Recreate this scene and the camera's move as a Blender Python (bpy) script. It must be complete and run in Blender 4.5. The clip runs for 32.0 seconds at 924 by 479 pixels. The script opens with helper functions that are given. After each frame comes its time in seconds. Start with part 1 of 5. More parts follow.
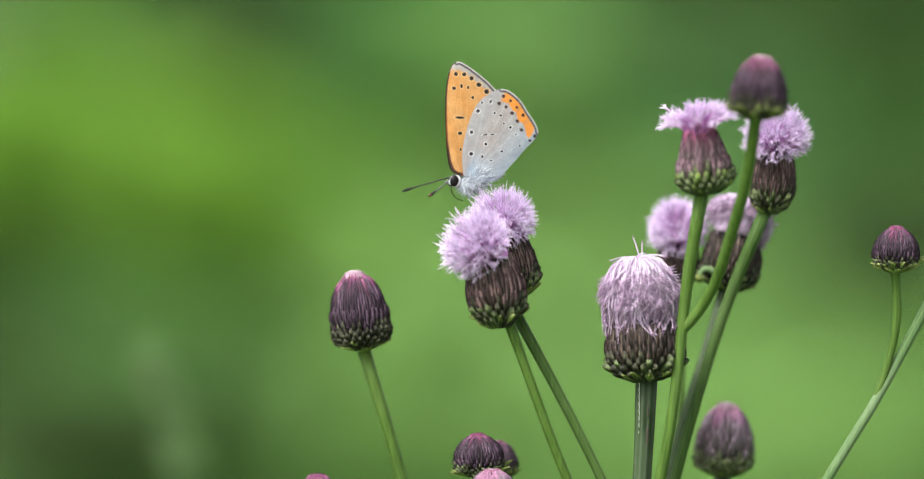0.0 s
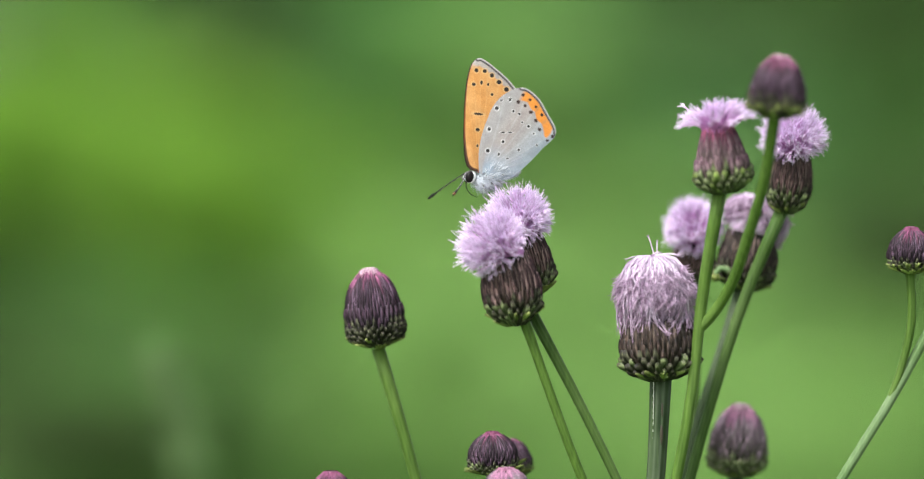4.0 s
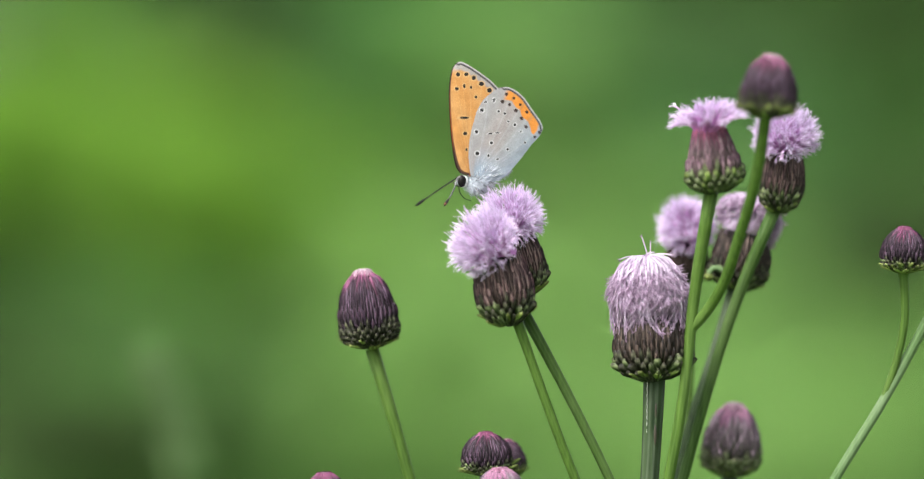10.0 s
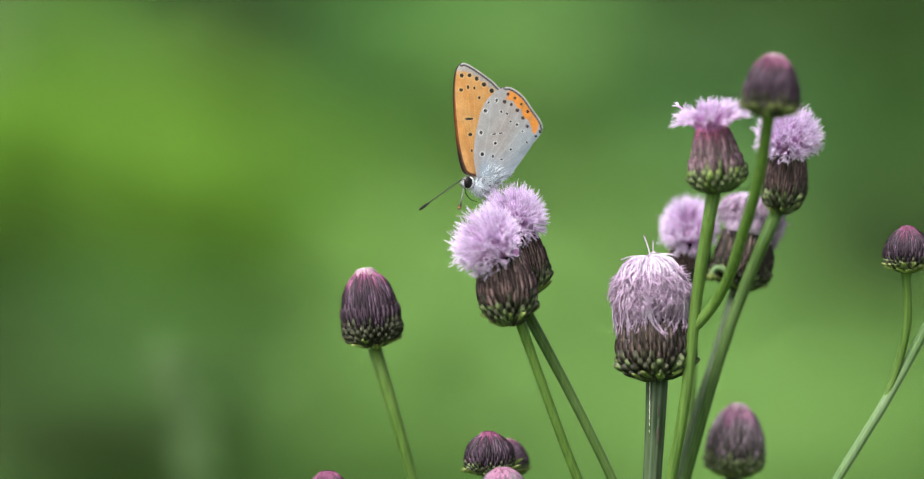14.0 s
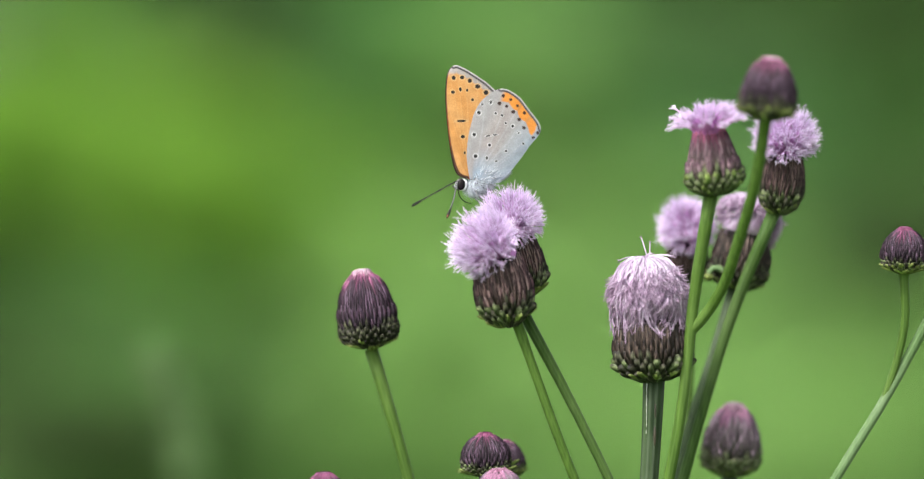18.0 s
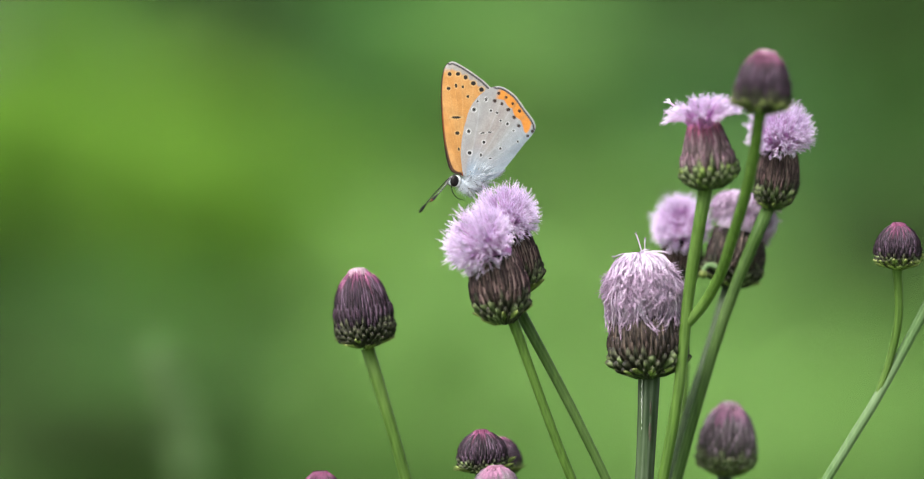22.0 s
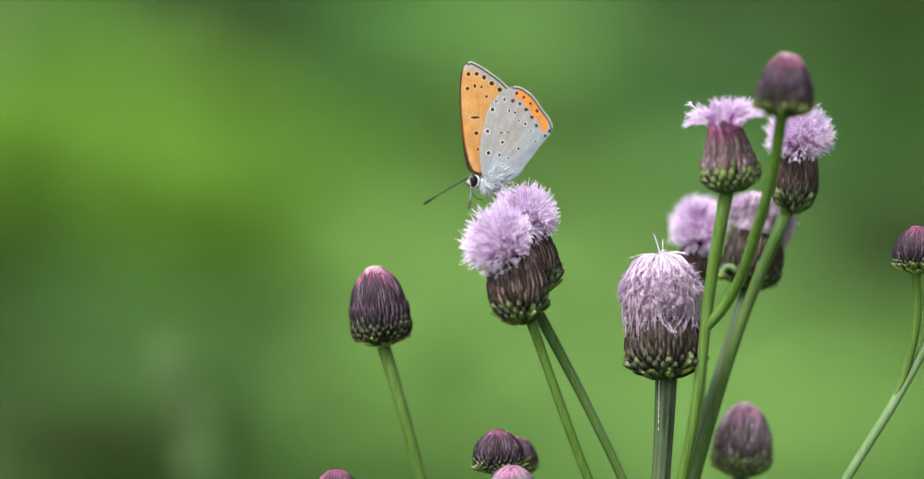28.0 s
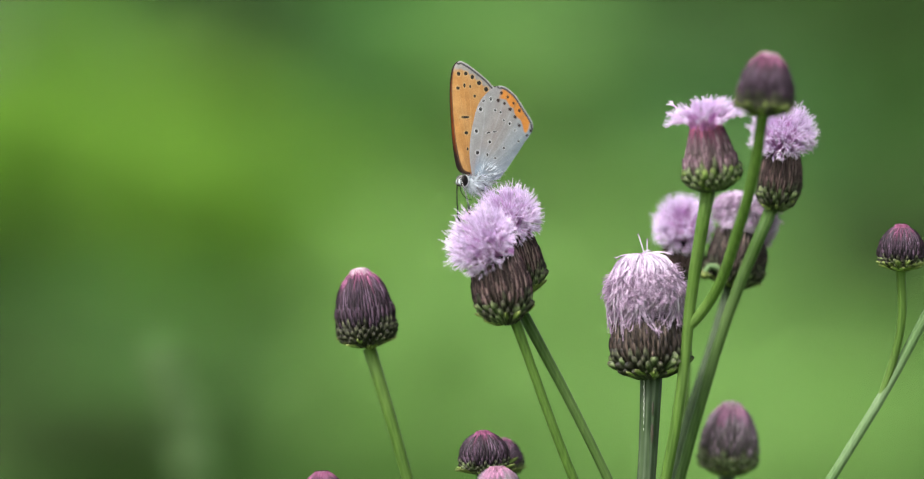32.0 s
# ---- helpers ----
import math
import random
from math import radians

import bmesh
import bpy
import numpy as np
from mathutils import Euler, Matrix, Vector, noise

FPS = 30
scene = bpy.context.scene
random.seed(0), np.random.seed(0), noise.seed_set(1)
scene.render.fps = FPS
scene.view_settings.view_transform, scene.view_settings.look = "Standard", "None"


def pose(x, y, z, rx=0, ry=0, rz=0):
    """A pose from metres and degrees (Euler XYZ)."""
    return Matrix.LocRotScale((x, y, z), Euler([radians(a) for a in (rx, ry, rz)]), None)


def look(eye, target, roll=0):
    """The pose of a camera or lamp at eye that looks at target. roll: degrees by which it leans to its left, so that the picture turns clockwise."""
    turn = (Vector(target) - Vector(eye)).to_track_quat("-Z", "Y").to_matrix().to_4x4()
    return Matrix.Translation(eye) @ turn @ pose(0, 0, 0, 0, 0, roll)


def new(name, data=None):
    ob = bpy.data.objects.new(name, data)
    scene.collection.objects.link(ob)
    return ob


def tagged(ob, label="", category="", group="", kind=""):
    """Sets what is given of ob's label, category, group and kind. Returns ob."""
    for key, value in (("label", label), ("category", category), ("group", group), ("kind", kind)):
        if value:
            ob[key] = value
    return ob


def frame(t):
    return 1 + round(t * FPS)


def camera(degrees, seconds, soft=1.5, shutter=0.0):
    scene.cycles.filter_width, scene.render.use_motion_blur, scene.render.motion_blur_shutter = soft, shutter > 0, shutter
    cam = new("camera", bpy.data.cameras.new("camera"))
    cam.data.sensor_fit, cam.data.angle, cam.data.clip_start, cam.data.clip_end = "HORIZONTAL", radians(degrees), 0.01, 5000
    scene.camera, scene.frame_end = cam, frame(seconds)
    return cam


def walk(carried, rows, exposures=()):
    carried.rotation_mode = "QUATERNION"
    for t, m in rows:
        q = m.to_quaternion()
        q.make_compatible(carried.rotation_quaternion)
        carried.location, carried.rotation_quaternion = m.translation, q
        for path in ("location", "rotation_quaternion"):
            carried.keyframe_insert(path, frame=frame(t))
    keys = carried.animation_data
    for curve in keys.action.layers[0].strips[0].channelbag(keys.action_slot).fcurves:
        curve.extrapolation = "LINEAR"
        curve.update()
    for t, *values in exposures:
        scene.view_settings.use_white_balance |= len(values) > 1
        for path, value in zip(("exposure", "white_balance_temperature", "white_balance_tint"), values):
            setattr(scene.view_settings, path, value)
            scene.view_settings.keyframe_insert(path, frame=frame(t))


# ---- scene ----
# ---- camera: it stands still, level, at the height of the flower heads ----
EYE = 0.5
FOCUS = 0.896
cam = camera(10.0, 32.0, soft=1.2)
cam.data.dof.use_dof = True
cam.data.dof.focus_distance = FOCUS
cam.data.dof.aperture_fstop = 5.6
STILL = pose(0, 0, EYE, 90, 0, 0)
walk(cam, [(0.0, STILL), (32.0, STILL)], exposures=[(0.0, 1.1), (32.0, 1.1)])

# ---- light: a bright overcast sky ----
world = bpy.data.worlds.new("sky")
scene.world = world
world.use_nodes = True
wn, wl = world.node_tree.nodes, world.node_tree.links
sky = wn.new("ShaderNodeTexSky")
sky.sky_type = "NISHITA"
sky.sun_disc = False
sky.sun_elevation, sky.sun_rotation = radians(45), radians(212)
sky.air_density, sky.dust_density = 1.0, 3.0
veil = wn.new("ShaderNodeHueSaturation")
veil.inputs["Saturation"].default_value = 0.35
wl.new(sky.outputs[0], veil.inputs["Color"])
wl.new(veil.outputs[0], wn["Background"].inputs["Color"])
wn["Background"].inputs["Strength"].default_value = 0.13
sun = new("sun", bpy.data.lights.new("sun", "SUN"))
sun.data.energy, sun.data.angle, sun.data.color = 2.95, radians(25), (1.0, 0.98, 0.94)
sun.matrix_world = look((-1.3, -1.5, 2.9), (0, 0, 0))


# ---- materials ----
def material(name, rough=0.6, spec=0.3):
    m = bpy.data.materials.new(name)
    m.use_nodes = True
    b = m.node_tree.nodes["Principled BSDF"]
    b.inputs["Roughness"].default_value = rough
    b.inputs["Specular IOR Level"].default_value = spec
    return m, m.node_tree.nodes, m.node_tree.links, b


def ramp(nodes, stops):
    r = nodes.new("ShaderNodeValToRGB")
    e = r.color_ramp.elements
    while len(e) < len(stops):
        e.new(0.5)
    for el, (p, c) in zip(e, stops):
        el.position, el.color = p, (*c, 1)
    return r


def grain(nodes, links, scale, detail=4, coords="Object"):
    tc = nodes.new("ShaderNodeTexCoord")
    n = nodes.new("ShaderNodeTexNoise")
    n.inputs["Scale"].default_value, n.inputs["Detail"].default_value = scale, detail
    links.new(tc.outputs[coords], n.inputs["Vector"])
    return n


def bump(nodes, links, source, b, strength, distance):
    k = nodes.new("ShaderNodeBump")
    k.inputs["Strength"].default_value, k.inputs["Distance"].default_value = strength, distance
    links.new(source, k.inputs["Height"])
    links.new(k.outputs[0], b.inputs["Normal"])


def mixed(nodes, links, fac, a, b, mode="MIX"):
    x = nodes.new("ShaderNodeMix")
    x.data_type, x.blend_type = "RGBA", mode
    for sock, val in ((0, fac), (6, a), (7, b)):
        if hasattr(val, "is_output"):
            links.new(val, x.inputs[sock])
        elif sock == 0:
            x.inputs[0].default_value = val
        else:
            x.inputs[sock].default_value = (*val, 1)
    return x.outputs[2]


def scaly(name, stops, edge, rim_share=0.7, low=0.55, high=1.45):
    """A bract: colour runs from its foot to its tip, with fine lengthwise streaks and paler flanks beside a dark keel; each one differs a little."""
    m, n, l, b = material(name, 0.55, 0.22)
    tc = n.new("ShaderNodeTexCoord")
    sep = n.new("ShaderNodeSeparateXYZ")
    l.new(tc.outputs["Generated"], sep.inputs[0])
    info = n.new("ShaderNodeObjectInfo")
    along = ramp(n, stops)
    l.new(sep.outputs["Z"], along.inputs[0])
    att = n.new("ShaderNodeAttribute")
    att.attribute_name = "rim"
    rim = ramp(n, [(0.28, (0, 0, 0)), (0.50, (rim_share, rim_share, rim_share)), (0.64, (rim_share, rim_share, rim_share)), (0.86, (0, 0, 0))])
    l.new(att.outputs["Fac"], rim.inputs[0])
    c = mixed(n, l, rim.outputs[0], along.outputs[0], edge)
    mp = n.new("ShaderNodeMapping")
    mp.inputs["Scale"].default_value = (2.0, 9.0, 1.8)
    l.new(tc.outputs["Generated"], mp.inputs[0])
    shift = n.new("ShaderNodeVectorMath")
    shift.operation = "SCALE"
    shift.inputs[0].default_value = (17, 23, 31)
    l.new(info.outputs["Random"], shift.inputs["Scale"])
    l.new(shift.outputs[0], mp.inputs["Location"])
    nz = n.new("ShaderNodeTexNoise")
    nz.inputs["Scale"].default_value, nz.inputs["Detail"].default_value = 1.0, 5
    l.new(mp.outputs[0], nz.inputs["Vector"])
    fleck = ramp(n, [(0.32, (0.45, 0.45, 0.45)), (0.55, (1.0, 1.0, 1.0)), (0.72, (1.9, 1.75, 1.75))])
    l.new(nz.outputs[0], fleck.inputs[0])
    c = mixed(n, l, 1.0, c, fleck.outputs[0], "MULTIPLY")
    lot = ramp(n, [(0.0, (low, low, low * 0.95)), (1.0, (high, high, high))])
    l.new(info.outputs["Random"], lot.inputs[0])
    c = mixed(n, l, 1.0, c, lot.outputs[0], "MULTIPLY")
    l.new(c, b.inputs["Base Color"])
    bump(n, l, nz.outputs[0], b, 0.5, 0.0002)
    return m


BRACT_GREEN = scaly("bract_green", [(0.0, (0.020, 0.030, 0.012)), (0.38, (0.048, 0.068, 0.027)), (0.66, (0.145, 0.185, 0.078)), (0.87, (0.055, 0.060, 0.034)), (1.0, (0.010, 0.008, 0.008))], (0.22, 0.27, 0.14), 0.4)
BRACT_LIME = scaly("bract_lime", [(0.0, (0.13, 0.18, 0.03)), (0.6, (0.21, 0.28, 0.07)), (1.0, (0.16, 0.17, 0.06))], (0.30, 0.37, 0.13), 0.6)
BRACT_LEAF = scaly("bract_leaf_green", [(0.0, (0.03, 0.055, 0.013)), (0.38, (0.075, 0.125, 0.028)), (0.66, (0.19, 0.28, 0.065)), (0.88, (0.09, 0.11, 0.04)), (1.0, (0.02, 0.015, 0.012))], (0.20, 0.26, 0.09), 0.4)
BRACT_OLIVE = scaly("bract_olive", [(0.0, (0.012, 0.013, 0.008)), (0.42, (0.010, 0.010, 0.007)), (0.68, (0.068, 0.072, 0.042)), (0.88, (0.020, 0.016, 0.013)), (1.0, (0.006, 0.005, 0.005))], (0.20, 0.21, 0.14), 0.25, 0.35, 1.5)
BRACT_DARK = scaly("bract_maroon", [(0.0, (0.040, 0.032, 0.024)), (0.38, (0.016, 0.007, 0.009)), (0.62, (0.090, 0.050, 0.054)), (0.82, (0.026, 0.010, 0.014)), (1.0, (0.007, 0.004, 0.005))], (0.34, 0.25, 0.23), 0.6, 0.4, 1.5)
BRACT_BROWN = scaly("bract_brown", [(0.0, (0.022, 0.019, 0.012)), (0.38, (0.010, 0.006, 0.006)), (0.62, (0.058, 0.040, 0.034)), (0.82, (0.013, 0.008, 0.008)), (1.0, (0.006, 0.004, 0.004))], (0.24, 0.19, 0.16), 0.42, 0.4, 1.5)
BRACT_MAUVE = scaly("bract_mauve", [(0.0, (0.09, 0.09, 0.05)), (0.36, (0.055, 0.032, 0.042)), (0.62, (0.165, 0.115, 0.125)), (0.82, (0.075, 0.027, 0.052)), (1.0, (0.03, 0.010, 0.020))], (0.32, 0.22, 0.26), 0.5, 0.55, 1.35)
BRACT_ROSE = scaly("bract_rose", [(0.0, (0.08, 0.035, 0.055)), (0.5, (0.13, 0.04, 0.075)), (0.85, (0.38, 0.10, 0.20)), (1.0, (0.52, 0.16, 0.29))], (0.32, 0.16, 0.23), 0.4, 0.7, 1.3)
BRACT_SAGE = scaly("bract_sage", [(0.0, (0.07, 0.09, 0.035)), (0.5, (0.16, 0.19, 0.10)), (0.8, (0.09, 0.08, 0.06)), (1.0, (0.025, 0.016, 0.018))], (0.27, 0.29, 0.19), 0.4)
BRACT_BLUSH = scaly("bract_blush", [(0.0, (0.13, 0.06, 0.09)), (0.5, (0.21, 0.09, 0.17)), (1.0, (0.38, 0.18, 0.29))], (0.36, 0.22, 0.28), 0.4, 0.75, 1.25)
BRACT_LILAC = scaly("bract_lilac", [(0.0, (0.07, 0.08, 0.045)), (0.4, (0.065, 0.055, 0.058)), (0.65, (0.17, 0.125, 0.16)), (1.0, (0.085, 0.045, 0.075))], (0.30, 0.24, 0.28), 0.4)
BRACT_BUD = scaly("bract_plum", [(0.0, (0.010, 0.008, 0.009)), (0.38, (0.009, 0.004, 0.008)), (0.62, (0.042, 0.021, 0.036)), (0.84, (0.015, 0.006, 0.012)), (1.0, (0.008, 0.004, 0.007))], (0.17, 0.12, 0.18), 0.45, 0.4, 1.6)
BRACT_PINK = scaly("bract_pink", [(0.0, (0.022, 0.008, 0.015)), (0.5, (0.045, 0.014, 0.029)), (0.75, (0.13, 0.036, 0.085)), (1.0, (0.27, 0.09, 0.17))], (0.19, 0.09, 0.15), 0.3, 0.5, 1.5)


def stalky(name, dark, light, pale):
    m, n, l, b = material(name, 0.55, 0.15)
    tc = n.new("ShaderNodeTexCoord")
    mp = n.new("ShaderNodeMapping")
    mp.inputs["Scale"].default_value = (1500, 1500, 60)
    l.new(tc.outputs["Object"], mp.inputs[0])
    fine = n.new("ShaderNodeTexNoise")
    fine.inputs["Scale"].default_value, fine.inputs["Detail"].default_value = 1.0, 5
    l.new(mp.outputs[0], fine.inputs["Vector"])
    wide = grain(n, l, 60, 3)
    r1 = ramp(n, [(0.3, dark), (0.72, light)])
    l.new(fine.outputs[0], r1.inputs[0])
    r2 = ramp(n, [(0.45, (0, 0, 0)), (0.75, (0.8, 0.8, 0.8))])
    l.new(wide.outputs[0], r2.inputs[0])
    c = mixed(n, l, r2.outputs[0], r1.outputs[0], pale)
    att = n.new("ShaderNodeAttribute")
    att.attribute_name = "rib"
    c = mixed(n, l, att.outputs["Fac"], c, pale)
    l.new(c, b.inputs["Base Color"])
    bump(n, l, fine.outputs[0], b, 0.35, 0.0002)
    return m


STALK = stalky("thistle_stalk", (0.034, 0.074, 0.010), (0.075, 0.145, 0.022), (0.11, 0.18, 0.045))
STALK_DEEP = stalky("thistle_stalk_deep", (0.022, 0.055, 0.009), (0.052, 0.105, 0.018), (0.10, 0.155, 0.05))
STALK_DULL = stalky("thistle_stalk_dull", (0.010, 0.022, 0.009), (0.042, 0.074, 0.026), (0.14, 0.18, 0.115))
STALK_PALE = stalky("thistle_stalk_pale", (0.070, 0.132, 0.044), (0.114, 0.202, 0.070), (0.194, 0.264, 0.150))


def petal(name, deep, mid, pale, at=0.45, low=0.68):
    m, n, l, b = material(name, 0.6, 0.2)
    att = n.new("ShaderNodeAttribute")
    att.attribute_name = "along"
    r = ramp(n, [(0.0, deep), (at, mid), (0.85, pale)])
    l.new(att.outputs["Fac"], r.inputs[0])
    geo = n.new("ShaderNodeNewGeometry")
    lot = ramp(n, [(0.0, (low, low * 0.92, low)), (1.0, (1.18, 1.18, 1.18))])
    l.new(geo.outputs["Random Per Island"], lot.inputs[0])
    c = mixed(n, l, 1.0, r.outputs[0], lot.outputs[0], "MULTIPLY")
    l.new(c, b.inputs["Base Color"])
    b.inputs["Subsurface Weight"].default_value = 0.25
    b.inputs["Subsurface Radius"].default_value = (1, 0.6, 0.9)
    b.inputs["Subsurface Scale"].default_value = 0.0008
    return m


FLORET = petal("lilac_floret", (0.44, 0.10, 0.38), (0.66, 0.37, 0.69), (0.81, 0.66, 0.90), 0.5)
FLORET_OLD = petal("wilted_floret", (0.62, 0.48, 0.66), (0.70, 0.56, 0.74), (0.42, 0.28, 0.42), 0.35, 0.4)
FLORET_BUD = petal("bud_floret", (0.08, 0.02, 0.05), (0.20, 0.06, 0.12), (0.78, 0.64, 0.70), 0.5)


def leafy(name, dark, light, gloss=0.6):
    m, n, l, b = material(name, gloss, 0.12)
    geo = n.new("ShaderNodeNewGeometry")
    r = ramp(n, [(0.0, dark), (1.0, light)])
    l.new(geo.outputs["Random Per Island"], r.inputs[0])
    nz = grain(n, l, 40, 4)
    v = ramp(n, [(0.3, (0.75, 0.78, 0.7)), (0.7, (1.2, 1.2, 1.2))])
    l.new(nz.outputs[0], v.inputs[0])
    c = mixed(n, l, 1.0, r.outputs[0], v.outputs[0], "MULTIPLY")
    l.new(c, b.inputs["Base Color"])
    thin = n.new("ShaderNodeBsdfTranslucent")
    l.new(c, thin.inputs["Color"])
    mx = n.new("ShaderNodeMixShader")
    mx.inputs[0].default_value = 0.45
    l.new(b.outputs[0], mx.inputs[1])
    l.new(thin.outputs[0], mx.inputs[2])
    l.new(mx.outputs[0], n["Material Output"].inputs["Surface"])
    return m


LEAF_MID = leafy("leaf_mid_green", (0.088, 0.215, 0.052), (0.155, 0.335, 0.092))
LEAF_LIME = leafy("leaf_lime_green", (0.16, 0.335, 0.038), (0.25, 0.46, 0.065))
LEAF_DULL = leafy("leaf_dull_green", (0.095, 0.215, 0.072), (0.165, 0.33, 0.125))
# darkened leaf colour that stands in for shade between the brighter plants
LEAF_SHADE = leafy("leaf_shade_green", (0.035, 0.07, 0.02), (0.07, 0.12, 0.035))
LEAF_PALE = leafy("grass_pale_green", (0.185, 0.34, 0.085), (0.27, 0.46, 0.145), 0.5)
LEAF_FIELD = leafy("grass_green", (0.10, 0.24, 0.058), (0.17, 0.355, 0.10), 0.5)
STRAW = leafy("grass_straw", (0.13, 0.22, 0.085), (0.21, 0.32, 0.14), 0.6)

BARK, n_, l_, b_ = material("bush_bark", 0.8)
bk = grain(n_, l_, 60, 6)
br = ramp(n_, [(0.3, (0.05, 0.04, 0.025)), (0.7, (0.14, 0.11, 0.07))])
l_.new(bk.outputs[0], br.inputs[0])
l_.new(br.outputs[0], b_.inputs["Base Color"])
bump(n_, l_, bk.outputs[0], b_, 0.5, 0.003)

SOIL, n_, l_, b_ = material("meadow_soil", 0.9)
sk = grain(n_, l_, 3.0, 8)
sr = ramp(n_, [(0.3, (0.04, 0.07, 0.018)), (0.55, (0.07, 0.12, 0.03)), (0.8, (0.10, 0.10, 0.045))])
l_.new(sk.outputs[0], sr.inputs[0])
l_.new(sr.outputs[0], b_.inputs["Base Color"])
bump(n_, l_, sk.outputs[0], b_, 0.6, 0.03)


def pigment(name, rough, sheen=0.0):
    """Colour stored on the mesh, with a fine scaly grain."""
    m, n, l, b = material(name, rough, 0.2)
    att = n.new("ShaderNodeAttribute")
    att.attribute_name = "pigment"
    nz = grain(n, l, 5200, 3)
    v = ramp(n, [(0.3, (0.86, 0.86, 0.86)), (0.7, (1.1, 1.1, 1.1))])
    l.new(nz.outputs[0], v.inputs[0])
    c = mixed(n, l, 1.0, att.outputs["Color"], v.outputs[0], "MULTIPLY")
    wide = grain(n, l, 700, 4)
    worn = ramp(n, [(0.3, (0.85, 0.84, 0.85)), (0.7, (1.07, 1.07, 1.08))])
    l.new(wide.outputs[0], worn.inputs[0])
    c = mixed(n, l, 1.0, c, worn.outputs[0], "MULTIPLY")
    l.new(c, b.inputs["Base Color"])
    b.inputs["Sheen Weight"].default_value = sheen
    bump(n, l, nz.outputs[0], b, 0.2, 0.00005)
    return m


WING = pigment("wing_scales", 0.7, 0.1)


def coat(name, c1, c2, scale, rough=0.7):
    m, n, l, b = material(name, rough, 0.3)
    nz = grain(n, l, scale, 5)
    r = ramp(n, [(0.3, c1), (0.7, c2)])
    l.new(nz.outputs[0], r.inputs[0])
    l.new(r.outputs[0], b.inputs["Base Color"])
    bump(n, l, nz.outputs[0], b, 0.4, 0.0001)
    return m


EYE_GLOSS = 0.15
FUR = coat("body_fur", (0.34, 0.38, 0.43), (0.60, 0.64, 0.69), 2500)
FUR_GREY = coat("back_fur", (0.05, 0.045, 0.045), (0.20, 0.19, 0.18), 2500)
EYE_BLACK = coat("eye_black", (0.004, 0.003, 0.003), (0.010, 0.008, 0.008), 3000, 0.4)
EYE_BLACK.node_tree.nodes["Principled BSDF"].inputs["Specular IOR Level"].default_value = EYE_GLOSS
EYE_WHITE = coat("eye_rim", (0.6, 0.62, 0.62), (0.8, 0.8, 0.8), 3000)
LEG = coat("leg_scales", (0.22, 0.21, 0.21), (0.42, 0.41, 0.41), 3000)
FEELER = coat("antenna_dark", (0.006, 0.006, 0.006), (0.02, 0.02, 0.018), 3000, 0.7)
FEELER_RING = coat("antenna_ring", (0.30, 0.31, 0.31), (0.5, 0.5, 0.5), 3000)
FEELER_GREY = coat("antenna_ring_grey", (0.05, 0.05, 0.045), (0.12, 0.12, 0.11), 3000)
FEELER_RUST = coat("antenna_club_rust", (0.20, 0.05, 0.02), (0.3, 0.09, 0.03), 3000, 0.5)

# ---- mesh helpers ----


def mesh_of(name, verts, faces, mat=None, smooth=True):
    me = bpy.data.meshes.new(name)
    me.from_pydata([tuple(v) for v in verts], [], faces)
    if mat:
        me.materials.append(mat)
    if smooth:
        me.polygons.foreach_set("use_smooth", [True] * len(me.polygons))
    me.update()
    return me


def piece(name, me, parent, m=None, label=""):
    ob = new(name, me)
    ob.parent = parent
    if m is not None:
        ob.matrix_basis = m
    if label:
        tagged(ob, label)
    return ob


def values(me, name, data):
    a = me.attributes.new(name, "FLOAT", "POINT")
    a.data.foreach_set("value", list(data))


def curve_points(pts, count):
    """A smooth line through the points, evenly spread by length."""
    p = [Vector(q) for q in pts]
    k = [0.0]
    for a, b in zip(p, p[1:]):
        k.append(k[-1] + (b - a).length)
    tan = []
    for i in range(len(p)):
        a, b = max(i - 1, 0), min(i + 1, len(p) - 1)
        if 0 < i < len(p) - 1:
            h0, h1 = k[i] - k[i - 1], k[i + 1] - k[i]
            tan.append(((p[i] - p[i - 1]) / h0 * h1 + (p[i + 1] - p[i]) / h1 * h0) / (h0 + h1))
        else:
            tan.append((p[b] - p[a]) / (k[b] - k[a]))
    out, i = [], 0
    for n in range(count):
        s = k[-1] * n / (count - 1)
        while i < len(p) - 2 and s > k[i + 1]:
            i += 1
        h = k[i + 1] - k[i]
        u = (s - k[i]) / h
        out.append((2 * u ** 3 - 3 * u ** 2 + 1) * p[i] + (u ** 3 - 2 * u ** 2 + u) * h * tan[i] + (3 * u ** 2 - 2 * u ** 3) * p[i + 1] + (u ** 3 - u ** 2) * h * tan[i + 1])
    return out


